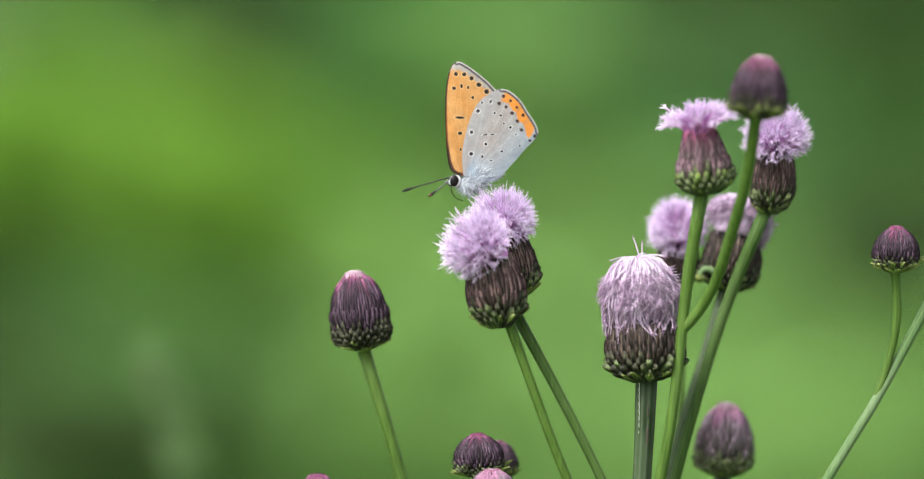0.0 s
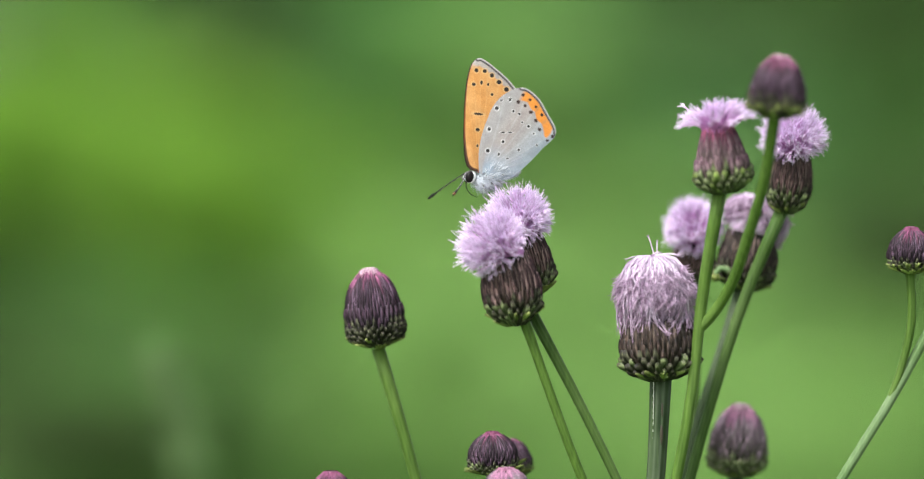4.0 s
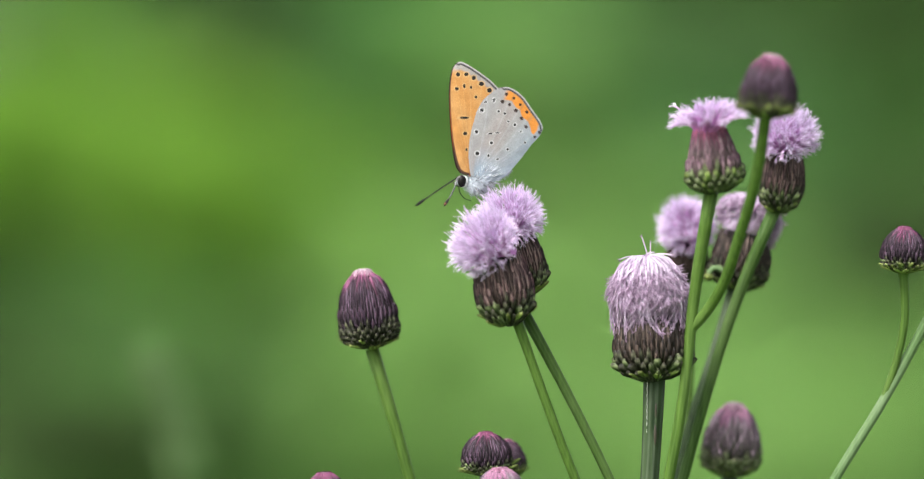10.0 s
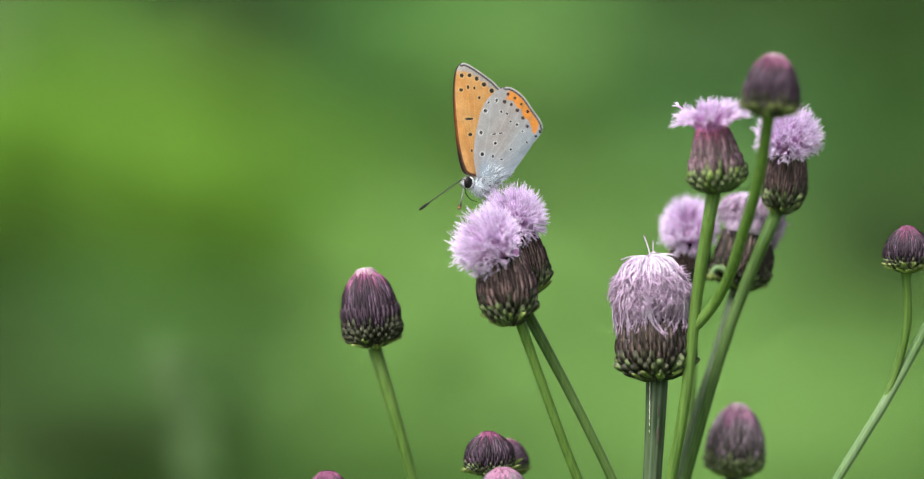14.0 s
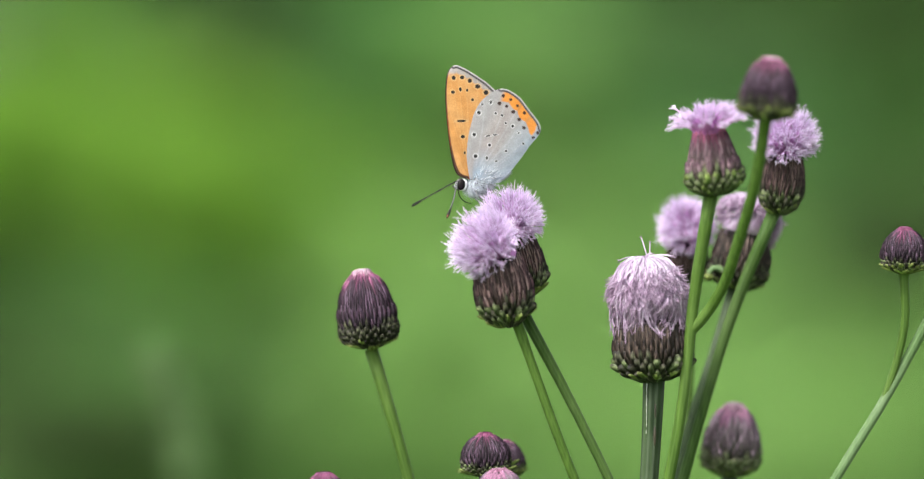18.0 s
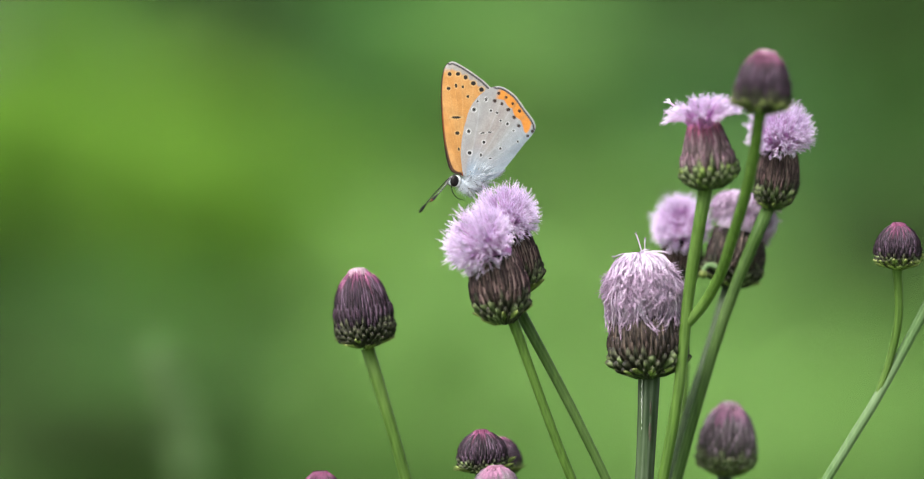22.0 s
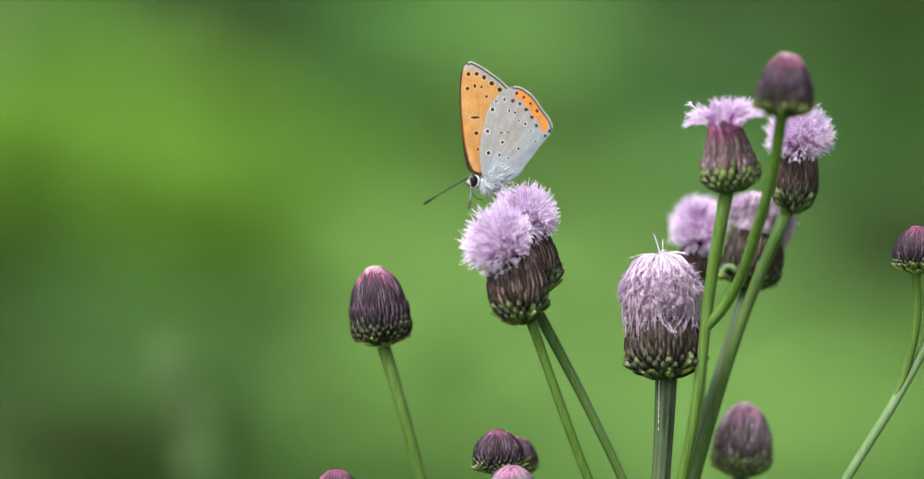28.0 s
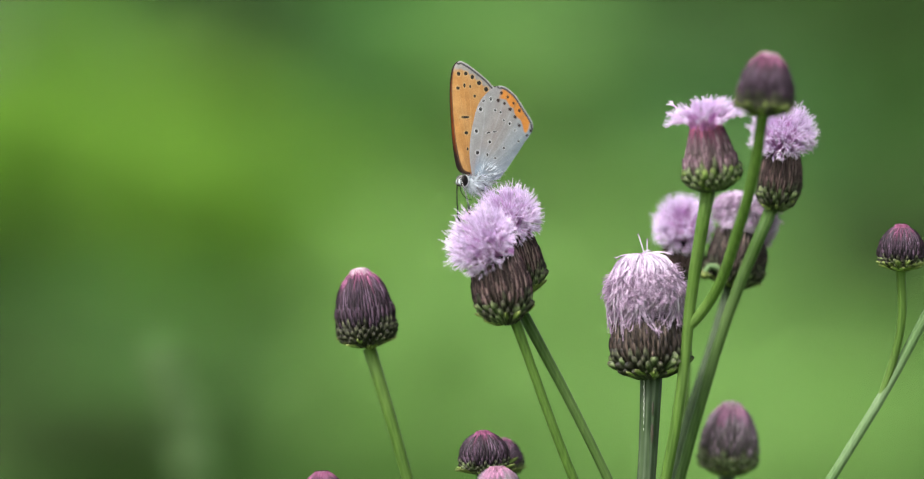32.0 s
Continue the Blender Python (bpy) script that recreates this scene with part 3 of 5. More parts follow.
def thatch(rng, locks, z_top, skin, thick, spikes):
    """A wilted tuft: florets lie over one another like thatch, in two uneven tiers. skin: radius and height down from the crown, in metres."""
    st = Strands()
    depth = [0.0]
    for (r0, z0), (r1, z1) in zip(skin, skin[1:]):
        depth.append(depth[-1] + math.hypot(r1 - r0, z1 - z0))
    depth = [d / depth[-1] for d in depth]
    span = skin[0][1] - skin[-1][1]

    def at(u, phi, sunk):
        u = min(max(u, 0.0), 1.0)
        k = 0
        while k < len(skin) - 2 and u > depth[k + 1]:
            k += 1
        w = (u - depth[k]) / (depth[k + 1] - depth[k])
        r = skin[k][0] + (skin[k + 1][0] - skin[k][0]) * w
        z = skin[k][1] + (skin[k + 1][1] - skin[k][1]) * w
        r = max(r - sunk, 0.0001)
        return Vector((math.cos(phi) * r, math.sin(phi) * r, z_top + z - sunk * 0.4))

    for k in range(locks):
        phi0 = k * 2.39996 + rng.uniform(-0.4, 0.4)
        tier = rng.random()
        if tier < 0.62:
            u1, sunk = rng.uniform(0.33, 0.55) + 0.05 * math.sin(phi0 * 4 + 1.0), rng.uniform(-0.0001, 0.0008)
        elif tier < 0.94:
            u1, sunk = rng.uniform(0.52, 0.70) + 0.05 * math.sin(phi0 * 5 + 0.6), rng.uniform(0.0005, 0.0011)
        else:
            # the longest hang down in a few separate wisps
            phi0 = -1.45 + rng.choice((0.0, 0.0, 0.1, 0.75, -0.9, 1.9, 3.0, 4.1)) + rng.gauss(0, 0.10)
            u1, sunk = rng.uniform(0.70, 0.86), rng.uniform(-0.0003, 0.0004)
        u0 = max(0.0, u1 - rng.uniform(0.28, 0.52))
        sway_by = rng.gauss(0, 0.26)
        flip = rng.uniform(0.0004, 0.0012) if rng.random() < 0.13 else 0.0003
        for _ in range(4):
            phi, a0, a1 = phi0 + rng.gauss(0, 0.075), u0 + rng.uniform(-0.08, 0.08), u1 + rng.uniform(-0.05, 0.04)
            own = rng.gauss(0, 0.17)
            line = []
            for j in range(11):
                w = j / 10
                line.append(at(max(a0, 0.0) + (a1 - max(a0, 0.0)) * w, phi + (sway_by + own) * w * w, sunk + 0.0004 * math.sin(w * 6 + phi * 9 + own * 20) - (flip * w ** 4 if tier < 0.62 else 0.0)))
            st.add(line, [thick * (0.9 + 0.25 * w / 10) for w in range(11)], [0.72 * w / 10 for w in range(11)])
            st.lobes(rng, line, span * 0.085, thick, (0.15, 0.75), 4)
    for phi, way, length in spikes:
        # single florets that stand off the thatch
        p = at(0.03, phi, 0.0002)
        d = Vector(way).normalized()
        line = arc(p, p + d * length * 0.5 + Vector((0, 0, length * 0.12)), p + d * length, 7)
        st.add(line, [thick * 1.15] * 8, [0.25 + 0.02 * j for j in range(8)])
        st.lobes(rng, line, length * 0.14, thick * 1.1, (0.3, 0.9), 4)
    return st


def brush(rng, count, r_top, z_top, length, thick, lean):
    """A half-open tuft: few florets that fan out of a narrow mouth; some lie flat on one side."""
    st = Strands()
    for i in range(count):
        rho = ((i + 0.5) / count) ** 0.6
        phi = i * 2.39996 + rng.uniform(-0.2, 0.2)
        out = Vector((math.cos(phi), math.sin(phi), 0))
        tilt = 1.12 * rho + rng.uniform(-0.15, 0.15)
        l = length * rng.uniform(0.8, 1.08) * (1 + 0.12 * rho)
        foot = out * r_top * rho + Vector((0, 0, z_top - 0.0016))
        end = foot + (out * math.sin(tilt) + Vector((0, 0, math.cos(tilt)))) * l + Vector(lean) * l
        line = arc(foot, foot + Vector((0, 0, l * 0.55)) + out * l * 0.1, end, 9)
        st.add(line[:8], [thick * (0.75 + 0.5 * j / 7) for j in range(8)], [0.62 * j / 7 for j in range(8)])
        st.lobes(rng, line[:8], l * 0.30, thick, (0.15, 0.6))
    return st


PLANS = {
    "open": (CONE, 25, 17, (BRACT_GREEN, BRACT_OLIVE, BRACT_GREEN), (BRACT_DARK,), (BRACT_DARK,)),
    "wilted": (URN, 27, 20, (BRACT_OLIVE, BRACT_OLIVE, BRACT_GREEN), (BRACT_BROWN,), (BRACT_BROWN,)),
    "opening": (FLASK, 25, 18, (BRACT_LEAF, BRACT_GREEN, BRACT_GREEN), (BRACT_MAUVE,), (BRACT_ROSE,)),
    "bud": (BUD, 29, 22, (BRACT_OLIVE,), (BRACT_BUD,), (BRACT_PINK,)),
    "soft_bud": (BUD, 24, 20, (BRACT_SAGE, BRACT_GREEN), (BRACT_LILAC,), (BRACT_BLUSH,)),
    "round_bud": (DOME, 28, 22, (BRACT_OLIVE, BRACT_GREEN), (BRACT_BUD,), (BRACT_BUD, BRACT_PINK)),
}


def flower_head(thing, foot, way, height, radius, kind, seed, lime=12, frill=1.0, bright=1.0, label=""):
    """The scaly body of a head; foot and way in the thing's space. lime: how many pale bracts stand off at its foot."""
    rng = random.Random(seed)
    prof, count, few, low, mid, top = PLANS[kind]
    core = [(max(0.0002, radius * along_profile(prof, v / 14) * 0.95), height * v / 14) for v in range(15)]
    head = piece("flower_head", mesh_of("receptacle", *lathe(core), BRACT_OLIVE), thing, axis_pose(foot, way), label)
    closed = "bud" in kind
    if closed:
        rows = [(-0.01, 0.09, low, 0.18, 0.05, True), (0.04, 0.10, low, 0.22, 0.10, True), (0.09, 0.11, low, 0.20, 0.10, True), (0.14, 0.12, low, 0.18, 0.09, True), (0.19, 0.13, low, 0.16, 0.08, True), (0.25, 0.17, low[:1] + mid, 0.15, 0.07, False), (0.315, 0.23, mid, 0.13, 0.06, False),
                (0.39, 0.26, mid, 0.11, 0.05, False), (0.47, 0.28, mid, 0.10, 0.04, False), (0.55, 0.29, mid, 0.09, 0.03, False), (0.63, 0.29, mid + top, 0.08, 0.02, False), (0.71, 0.26, top, 0.07, 0.0, False)]
        if kind == "round_bud":
            rows.append((0.79, 0.20, top, 0.07, 0.0, False))
    else:
        rows = [(-0.01, 0.12, low, 0.20, 0.03, True), (0.05, 0.15, low, 0.26, 0.08, True), (0.12, 0.18, low, 0.28, 0.13, True), (0.195, 0.20, low, 0.24, 0.11, True), (0.27, 0.25, low[1:2] + mid, 0.18, 0.09, False), (0.345, 0.32, mid, 0.15, 0.08, False),
                (0.42, 0.37, mid, 0.13, 0.06, False), (0.50, 0.40, mid, 0.12, 0.05, False), (0.58, 0.42, top, 0.11, 0.02, False)]
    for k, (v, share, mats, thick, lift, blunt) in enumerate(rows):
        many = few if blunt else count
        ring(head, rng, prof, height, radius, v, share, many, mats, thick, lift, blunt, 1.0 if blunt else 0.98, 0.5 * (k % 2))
    if lime:
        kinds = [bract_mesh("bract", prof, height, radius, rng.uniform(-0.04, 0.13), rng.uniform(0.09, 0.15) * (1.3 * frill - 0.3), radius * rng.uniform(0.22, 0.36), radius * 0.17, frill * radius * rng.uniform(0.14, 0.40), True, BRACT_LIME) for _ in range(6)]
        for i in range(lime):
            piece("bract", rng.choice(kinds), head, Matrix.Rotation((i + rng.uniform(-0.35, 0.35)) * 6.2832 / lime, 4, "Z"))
    if closed:
        # the closed tip: a blunt cone of tightly packed floret ends
        st = Strands()
        r_tip = radius * along_profile(prof, 0.95)
        for i in range(70):
            rho = math.sqrt((i + 0.5) / 70)
            phi = i * 2.39996
            out = Vector((math.cos(phi), math.sin(phi), 0))
            top_z = height * (1.0 + (0.025 if kind == "round_bud" else 0.035 * bright) * (1 - rho ** 2) + rng.uniform(-0.006, 0.006))
            line = [out * r_tip * rho + Vector((0, 0, height * 0.84)), out * r_tip * rho * 0.97 + Vector((0, 0, height * 0.94)), out * r_tip * rho * 0.78 + Vector((0, 0, top_z))]
            st.add(line, [radius * 0.06, radius * 0.06, radius * 0.03], [0.35 + 0.2 * bright, 0.4 + 0.3 * bright, (0.55 + 0.45 * bright) * (1 - 0.3 * rho)], 5)
        piece("floret_tip", st.mesh("floret_tip", FLORET_BUD), head, label="tight pink and white floret tip")
    return head


def put_tuft(head, st, mat, label, height=0.0, west=0.0, south=0.0, bed=None):
    """Sets a tuft on its head; west and south: degrees by which it nods."""
    own = head.matrix_basis.to_3x3().inverted()
    nod = Matrix.Rotation(radians(-west), 4, own @ Vector((0, 1, 0))) @ Matrix.Rotation(radians(south), 4, own @ Vector((1, 0, 0)))
    m = Matrix.Translation((0, 0, height)) @ nod @ Matrix.Translation((0, 0, -height))
    if bed:
        bm = mesh_of("floret_bed", *lathe(bed, 18), mat)
        values(bm, "along", [0.3] * len(bm.vertices))
        piece("floret_bed", bm, head, m, "deep lilac heart of the flower head")
    tagged(piece("floret_tuft", st.mesh("floret_tuft", mat), head, m), label, kind="stuff")


def open_head(thing, foot, tip, toward, radius, seed, ball_radius, lift=0.001, reach=1.95, count=420, west=0.0, south=0.0, lime=8, frill=1.0):
    """An open head with its round tuft."""
    head, h = head_at(thing, foot, tip, toward, radius, "open", seed, lime=lime, frill=frill, label="open flower head with lilac florets")
    rng = random.Random(seed + 500)
    bed = [(radius * 0.74 * math.cos(q * 0.3), h + 0.0022 * math.sin(q * 0.3) - 0.0012) for q in range(6)]
    put_tuft(head, pompom(rng, count, radius * 0.62, h, ball_radius, lift, reach, 0.000115), FLORET, "pale lilac thread-like florets", h, west, south, bed)


def wilted_head(thing, foot, tip, toward, radius, seed, skin, locks, spikes, label, west=0.0, south=0.0, lime=10):
    head, h = head_at(thing, foot, tip, toward, radius, "wilted", seed, lime=lime, frill=0.9, label=label)
    rng = random.Random(seed + 500)
    bed = [(max(0.0002, r - 0.0016), h + z - 0.0012) for r, z in reversed(skin[:-3])]
    put_tuft(head, thatch(rng, locks, h, skin, 0.00011, spikes), FLORET_OLD, "wilted pale lilac florets hanging down", h, west, south, bed)


def thistle(base, label):
    ob = new("thistle")
    ob.location = base
    return tagged(ob, label, "thistle", "thistles in the meadow")


def stalk(thing, pts, r0, r1, mat, name="stem", ribs=9, depth=0.035):
    """A ribbed stalk from the first point to the last, given in the world."""
    b = thing.location
    line = curve_points([Vector(p) - b for p in pts], 80)
    n = len(line)
    radii = [0.88 * (r0 + (r1 - r0) * i / (n - 1)) * (1 + 0.03 * noise.noise((i * 0.3, r0 * 9000, 0))) for i in range(n)]
    radii[-4:] = [r * k for r, k in zip(radii[-4:], (1.03, 1.08, 1.16, 1.25))]
    v, f, rib = tube_data(line, radii, 28, ribs, depth)
    me = mesh_of(name, v, f, mat)
    values(me, "rib", rib)
    return piece(name, me, thing)


def head_at(thing, foot, tip, toward, radius, kind, seed, **more):
    """A head whose foot and top are given in the world; toward: how far its top leans to the south. Returns the head and its height."""
    f, t = Vector(foot), Vector(tip)
    h = (t - f).length
    way = t - f
    way.y -= toward
    return flower_head(thing, f - thing.location, way, h, radius, kind, seed, **more), h


# a single closed bud on a long bare stem
thistle_bud = thistle((0.01, 0.905, 0), "thistle with a dark purple closed bud on a bare stem")
stalk(thistle_bud, [(0.01, 0.905, -0.03), (0.006, 0.903, 0.25), (-0.00885, 0.9060, 0.45516), (-0.01268, 0.9060, 0.46911), (-0.01638, 0.9060, 0.48125)], 0.0014, 0.00105, STALK)
head_at(thistle_bud, (-0.01638, 0.9060, 0.48155), (-0.01810, 0.9060, 0.49469), 0.001, 0.0045, "bud", 11, lime=14, frill=0.85, bright=0.72)

# two open heads pressed together, where the butterfly sits
thistle_pair = thistle((0.035, 0.9, 0), "thistle with two pressed-together open lilac flower heads")
stalk(thistle_pair, [(0.035, 0.9, -0.03), (0.034, 0.9, 0.25), (0.02766, 0.898, 0.45155), (0.01762, 0.897, 0.47262), (0.00971, 0.897, 0.48734)], 0.00078, 0.0009, STALK_DEEP)
stalk(thistle_pair, [(0.034, 0.899, 0.3), (0.02207, 0.895, 0.44971), (0.01555, 0.893, 0.46627), (0.00766, 0.892, 0.4881)], 0.00095, 0.0009, STALK, "branch")
open_head(thistle_pair, (0.00700, 0.892, 0.48580), (0.00500, 0.892, 0.49738), 0.0012, 0.0042, 21, 0.0067, 0.0024, 1.9, 480, 35, 22)
open_head(thistle_pair, (0.01035, 0.9005, 0.49090), (0.00744, 0.9005, 0.50166), 0.0022, 0.0036, 22, 0.0066, 0.0014, 1.9, 470, -6, 18, 14, 1.4)

# a wilted head on a thick ribbed stem
thistle_wilted = thistle((0.03, 0.898, 0), "thistle with a wilting pale flower head on a thick ribbed stem")
stalk(thistle_wilted, [(0.03, 0.898, -0.03), (0.0300, 0.898, 0.25), (0.0305, 0.896, 0.45466), (0.0312, 0.896, 0.46665), (0.0316, 0.896, 0.47665)], 0.0019, 0.0016, STALK_DULL, ribs=9, depth=0.09)
WILTED = [(0.0006, 0.0100), (0.0021, 0.0098), (0.0037, 0.0090), (0.0047, 0.0077), (0.0054, 0.0060), (0.0059, 0.0042), (0.0062, 0.0027), (0.0062, 0.0012), (0.0062, -0.0008), (0.0062, -0.0026), (0.0064, -0.0056)]
wilted_head(thistle_wilted, (0.03170, 0.896, 0.47655), (0.03090, 0.896, 0.48765), 0.0005, 0.0057, 31, WILTED, 430, [(2.0, (-0.06, -0.2, 1), 0.0034), (1.0, (0.05, 0.1, 1), 0.0024), (5.6, (1, -0.3, 0.22), 0.0056), (6.0, (1, 0.2, 0.06), 0.0060), (0.3, (1, -0.3, -0.22), 0.0066), (3.4, (-1, -0.2, -0.1), 0.0050)], "wilting flower head with drooping florets", 2, 3, 14)

scar = bpy.data.materials.new("scar_brown")
scar.use_nodes = True
scar.node_tree.nodes["Principled BSDF"].inputs["Base Color"].default_value = (0.035, 0.028, 0.016, 1)
web = coat("silk", (0.30, 0.33, 0.28), (0.5, 0.52, 0.48), 900)
for x, z, w, h in ((0.0318, 0.4714, 0.00018, 0.0013), (0.0317, 0.4672, 0.00026, 0.0017)):
    v, f = lathe([(max(0.02, math.sin(math.pi * i / 8)), -math.cos(math.pi * i / 8)) for i in range(9)], 12)
    at = Vector((x, 0.89422, z)) - thistle_wilted.location
    piece("scar", mesh_of("scar", [at + Vector((p[0] * w, p[1] * 0.0002, p[2] * h)) for p in v], f, scar), thistle_wilted, label="dark brown scar in the stem")
strand_line = [Vector((0.0303 + 0.00010 * (i % 2), 0.8949, 0.4762 - 0.0006 * i)) - thistle_wilted.location for i in range(17)]
v, f, _ = tube_data(curve_points(strand_line, 60), [0.00010] * 60, 5)
piece("silk_strand", mesh_of("silk_strand", v, f, web), thistle_wilted, label="pale silk strand along the stem")

# a thin stem that forks: one opening head and one bud
thistle_forked = thistle((0.025, 0.89, 0), "thin forked thistle with an opening head and dark bud")
stalk(thistle_forked, [(0.025, 0.89, -0.03), (0.028, 0.89, 0.25), (0.03269, 0.893, 0.45381), (0.03603, 0.892, 0.47278), (0.03818, 0.891, 0.49269), (0.04058, 0.887, 0.50836)], 0.0011, 0.00105, STALK)
stalk(thistle_forked, [(0.03703, 0.892, 0.48502), (0.03918, 0.891, 0.48732), (0.04241, 0.888, 0.49252), (0.04503, 0.883, 0.50064), (0.04747, 0.877, 0.51042), (0.04889, 0.871, 0.52143)], 0.0010, 0.00115, STALK, "branch")
opening, opening_height = head_at(thistle_forked, (0.04148, 0.887, 0.50856), (0.04009, 0.887, 0.51965), 0.001, 0.0040, "opening", 41, lime=0, label="opening flower head with few spreading florets")
opening_tuft = brush(random.Random(541), 120, 0.0022, opening_height, 0.0056, 0.00016, (0.22, 0, -0.02))
for rise, length in ((0.02, 0.0056), (0.32, 0.0050), (0.7, 0.0046)):
    # stray florets that lie flat to the west
    stray = arc(Vector((-0.0018, -0.0006, opening_height - 0.001)), Vector((-0.0026, -0.0008, opening_height + 0.0008)), Vector((-0.0020 - length, -0.0012, opening_height + 0.0002 + rise * length)), 8)
    opening_tuft.add(stray, [0.0002] * 9, [0.2 + 0.06 * j for j in range(9)])
    opening_tuft.lobes(random.Random(5), stray, 0.0012, 0.0002, (0.1, 0.4))
put_tuft(opening, opening_tuft, FLORET, "pale lilac florets fanning out of a pink mouth", opening_height, 0, 0, [(0.0026, opening_height - 0.001), (0.002, opening_height + 0.0004), (0.0008, opening_height + 0.0008)])
head_at(thistle_forked, (0.04889, 0.871, 0.52085), (0.04986, 0.871, 0.53096), 0.001, 0.0041, "bud", 42, lime=22, frill=1.3, bright=0.5, label="dark purple closed bud")

# a taller stem with an open head
thistle_tall = thistle((0.03, 0.905, 0), "thistle with an open lilac flower head on a stout leaning stem")
stalk(thistle_tall, [(0.03, 0.905, -0.03), (0.031, 0.904, 0.25), (0.03498, 0.9060, 0.45212), (0.04008, 0.9070, 0.47131), (0.04621, 0.9080, 0.49053), (0.05249, 0.9080, 0.50553)], 0.0009, 0.00105, STALK_DEEP)
open_head(thistle_tall, (0.05309, 0.9080, 0.50521), (0.05432, 0.9080, 0.51565), 0.001, 0.0033, 51, 0.0064, 0.0019, 1.95, 400, 8, 20)

# two heads further back
thistle_behind = thistle((0.03, 0.915, 0), "thistle with one open and one fading lilac flower head")
stalk(thistle_behind, [(0.03, 0.915, -0.03), (0.031, 0.914, 0.25), (0.0342, 0.912, 0.45181), (0.03831, 0.913, 0.46806), (0.04365, 0.914, 0.48434), (0.0459, 0.914, 0.49189)], 0.0010, 0.0010, STALK_DULL)
stalk(thistle_behind, [(0.03729, 0.913, 0.46449), (0.03831, 0.918, 0.47813), (0.03799, 0.92, 0.49225)], 0.0009, 0.001, STALK, "branch")
stalk(thistle_behind, [(0.04453, 0.911, 0.49314), (0.04356, 0.91, 0.49497), (0.04214, 0.91, 0.49538), (0.04123, 0.91, 0.49447)], 0.0006, 0.0005, STALK_PALE, "curled_leaf")
FADING = [(0.0006, 0.0066), (0.0022, 0.0064), (0.0038, 0.0056), (0.0049, 0.0043), (0.0055, 0.0028), (0.0057, 0.0012), (0.0056, -0.0004), (0.0055, -0.0016), (0.0056, -0.0026)]
wilted_head(thistle_behind, (0.0461, 0.914, 0.49169), (0.04764, 0.914, 0.50148), 0.0, 0.0044, 61, FADING, 120, [], "fading flower head", -4, 0, 12)
open_head(thistle_behind, (0.03788, 0.92, 0.49245), (0.03789, 0.92, 0.50087), 0.003, 0.0031, 62, 0.0058, 0.0020, 1.9, 340, 6, 28)

curl = ball("side_bud", [c * 1000 for c in (Vector((0.04123, 0.91, 0.49386)) - thistle_behind.location)], (0.85, 0.8, 0.75), BRACT_LIME, thistle_behind, 20, label="tiny yellow-green side bud")

# a bud on a side branch of a long slanting stem
thistle_side = thistle((0.03, 0.896, 0), "thistle with a round bud branching off a long slanting stem")
stalk(thistle_side, [(0.03, 0.896, -0.03), (0.031, 0.896, 0.25), (0.038, 0.896, 0.405), (0.06159, 0.896, 0.45886), (0.07039, 0.896, 0.47315), (0.07879, 0.896, 0.48865), (0.08559, 0.896, 0.50165)], 0.00115, 0.0009, STALK_PALE)
stalk(thistle_side, [(0.07029, 0.896, 0.47315), (0.07215, 0.8955, 0.47866), (0.07381, 0.895, 0.48667), (0.07362, 0.895, 0.49486)], 0.0007, 0.0009, STALK, "branch")
head_at(thistle_side, (0.07362, 0.895, 0.49506), (0.07372, 0.895, 0.50265), 0.0012, 0.0035, "round_bud", 71, lime=30, frill=1.3, bright=0.12, label="round dark purple bud with pink streaks")
head_at(thistle_side, (0.08549, 0.896, 0.50125), (0.08759, 0.896, 0.51065), 0.0, 0.0046, "bud", 72, label="closed bud")

# a softer bud low behind
thistle_low = thistle((0.05, 0.925, 0), "thistle with a mauve and green closed bud on a short stem")
stalk(thistle_low, [(0.05, 0.925, -0.03), (0.048, 0.926, 0.3), (0.04538, 0.92, 0.44933), (0.04569, 0.92, 0.45909)], 0.0014, 0.0012, STALK_DULL)
head_at(thistle_low, (0.04569, 0.92, 0.45898), (0.04651, 0.92, 0.47140), 0.001, 0.0045, "soft_bud", 81, lime=5, frill=0.7, bright=0.7, label="mauve closed bud")

# three buds close together
thistle_cluster = thistle((0.01, 0.898, 0), "thistle with a cluster of three small closed buds")
stalk(thistle_cluster, [(0.01, 0.898, -0.03), (0.006, 0.898, 0.3), (0.00464, 0.9030, 0.45229), (0.00312, 0.9030, 0.46035)], 0.0013, 0.001, STALK_DULL)
stalk(thistle_cluster, [(0.00504, 0.9030, 0.44725), (0.00834, 0.9121, 0.45282), (0.00794, 0.9121, 0.45944)], 0.001, 0.0009, STALK_DULL, "branch")
stalk(thistle_cluster, [(0.00502, 0.9000, 0.44542), (0.00616, 0.8899, 0.45099), (0.00575, 0.8889, 0.45423)], 0.001, 0.0009, STALK_DULL, "branch")
head_at(thistle_cluster, (0.00343, 0.9030, 0.46004), (0.00312, 0.9030, 0.46730), 0.001, 0.0038, "round_bud", 91, lime=12, frill=1.5, bright=0.0, label="round dark purple bud")
head_at(thistle_cluster, (0.00733, 0.9121, 0.45913), (0.00672, 0.9121, 0.46564), 0.0, 0.0027, "round_bud", 92, bright=0.3, label="small dark purple bud")
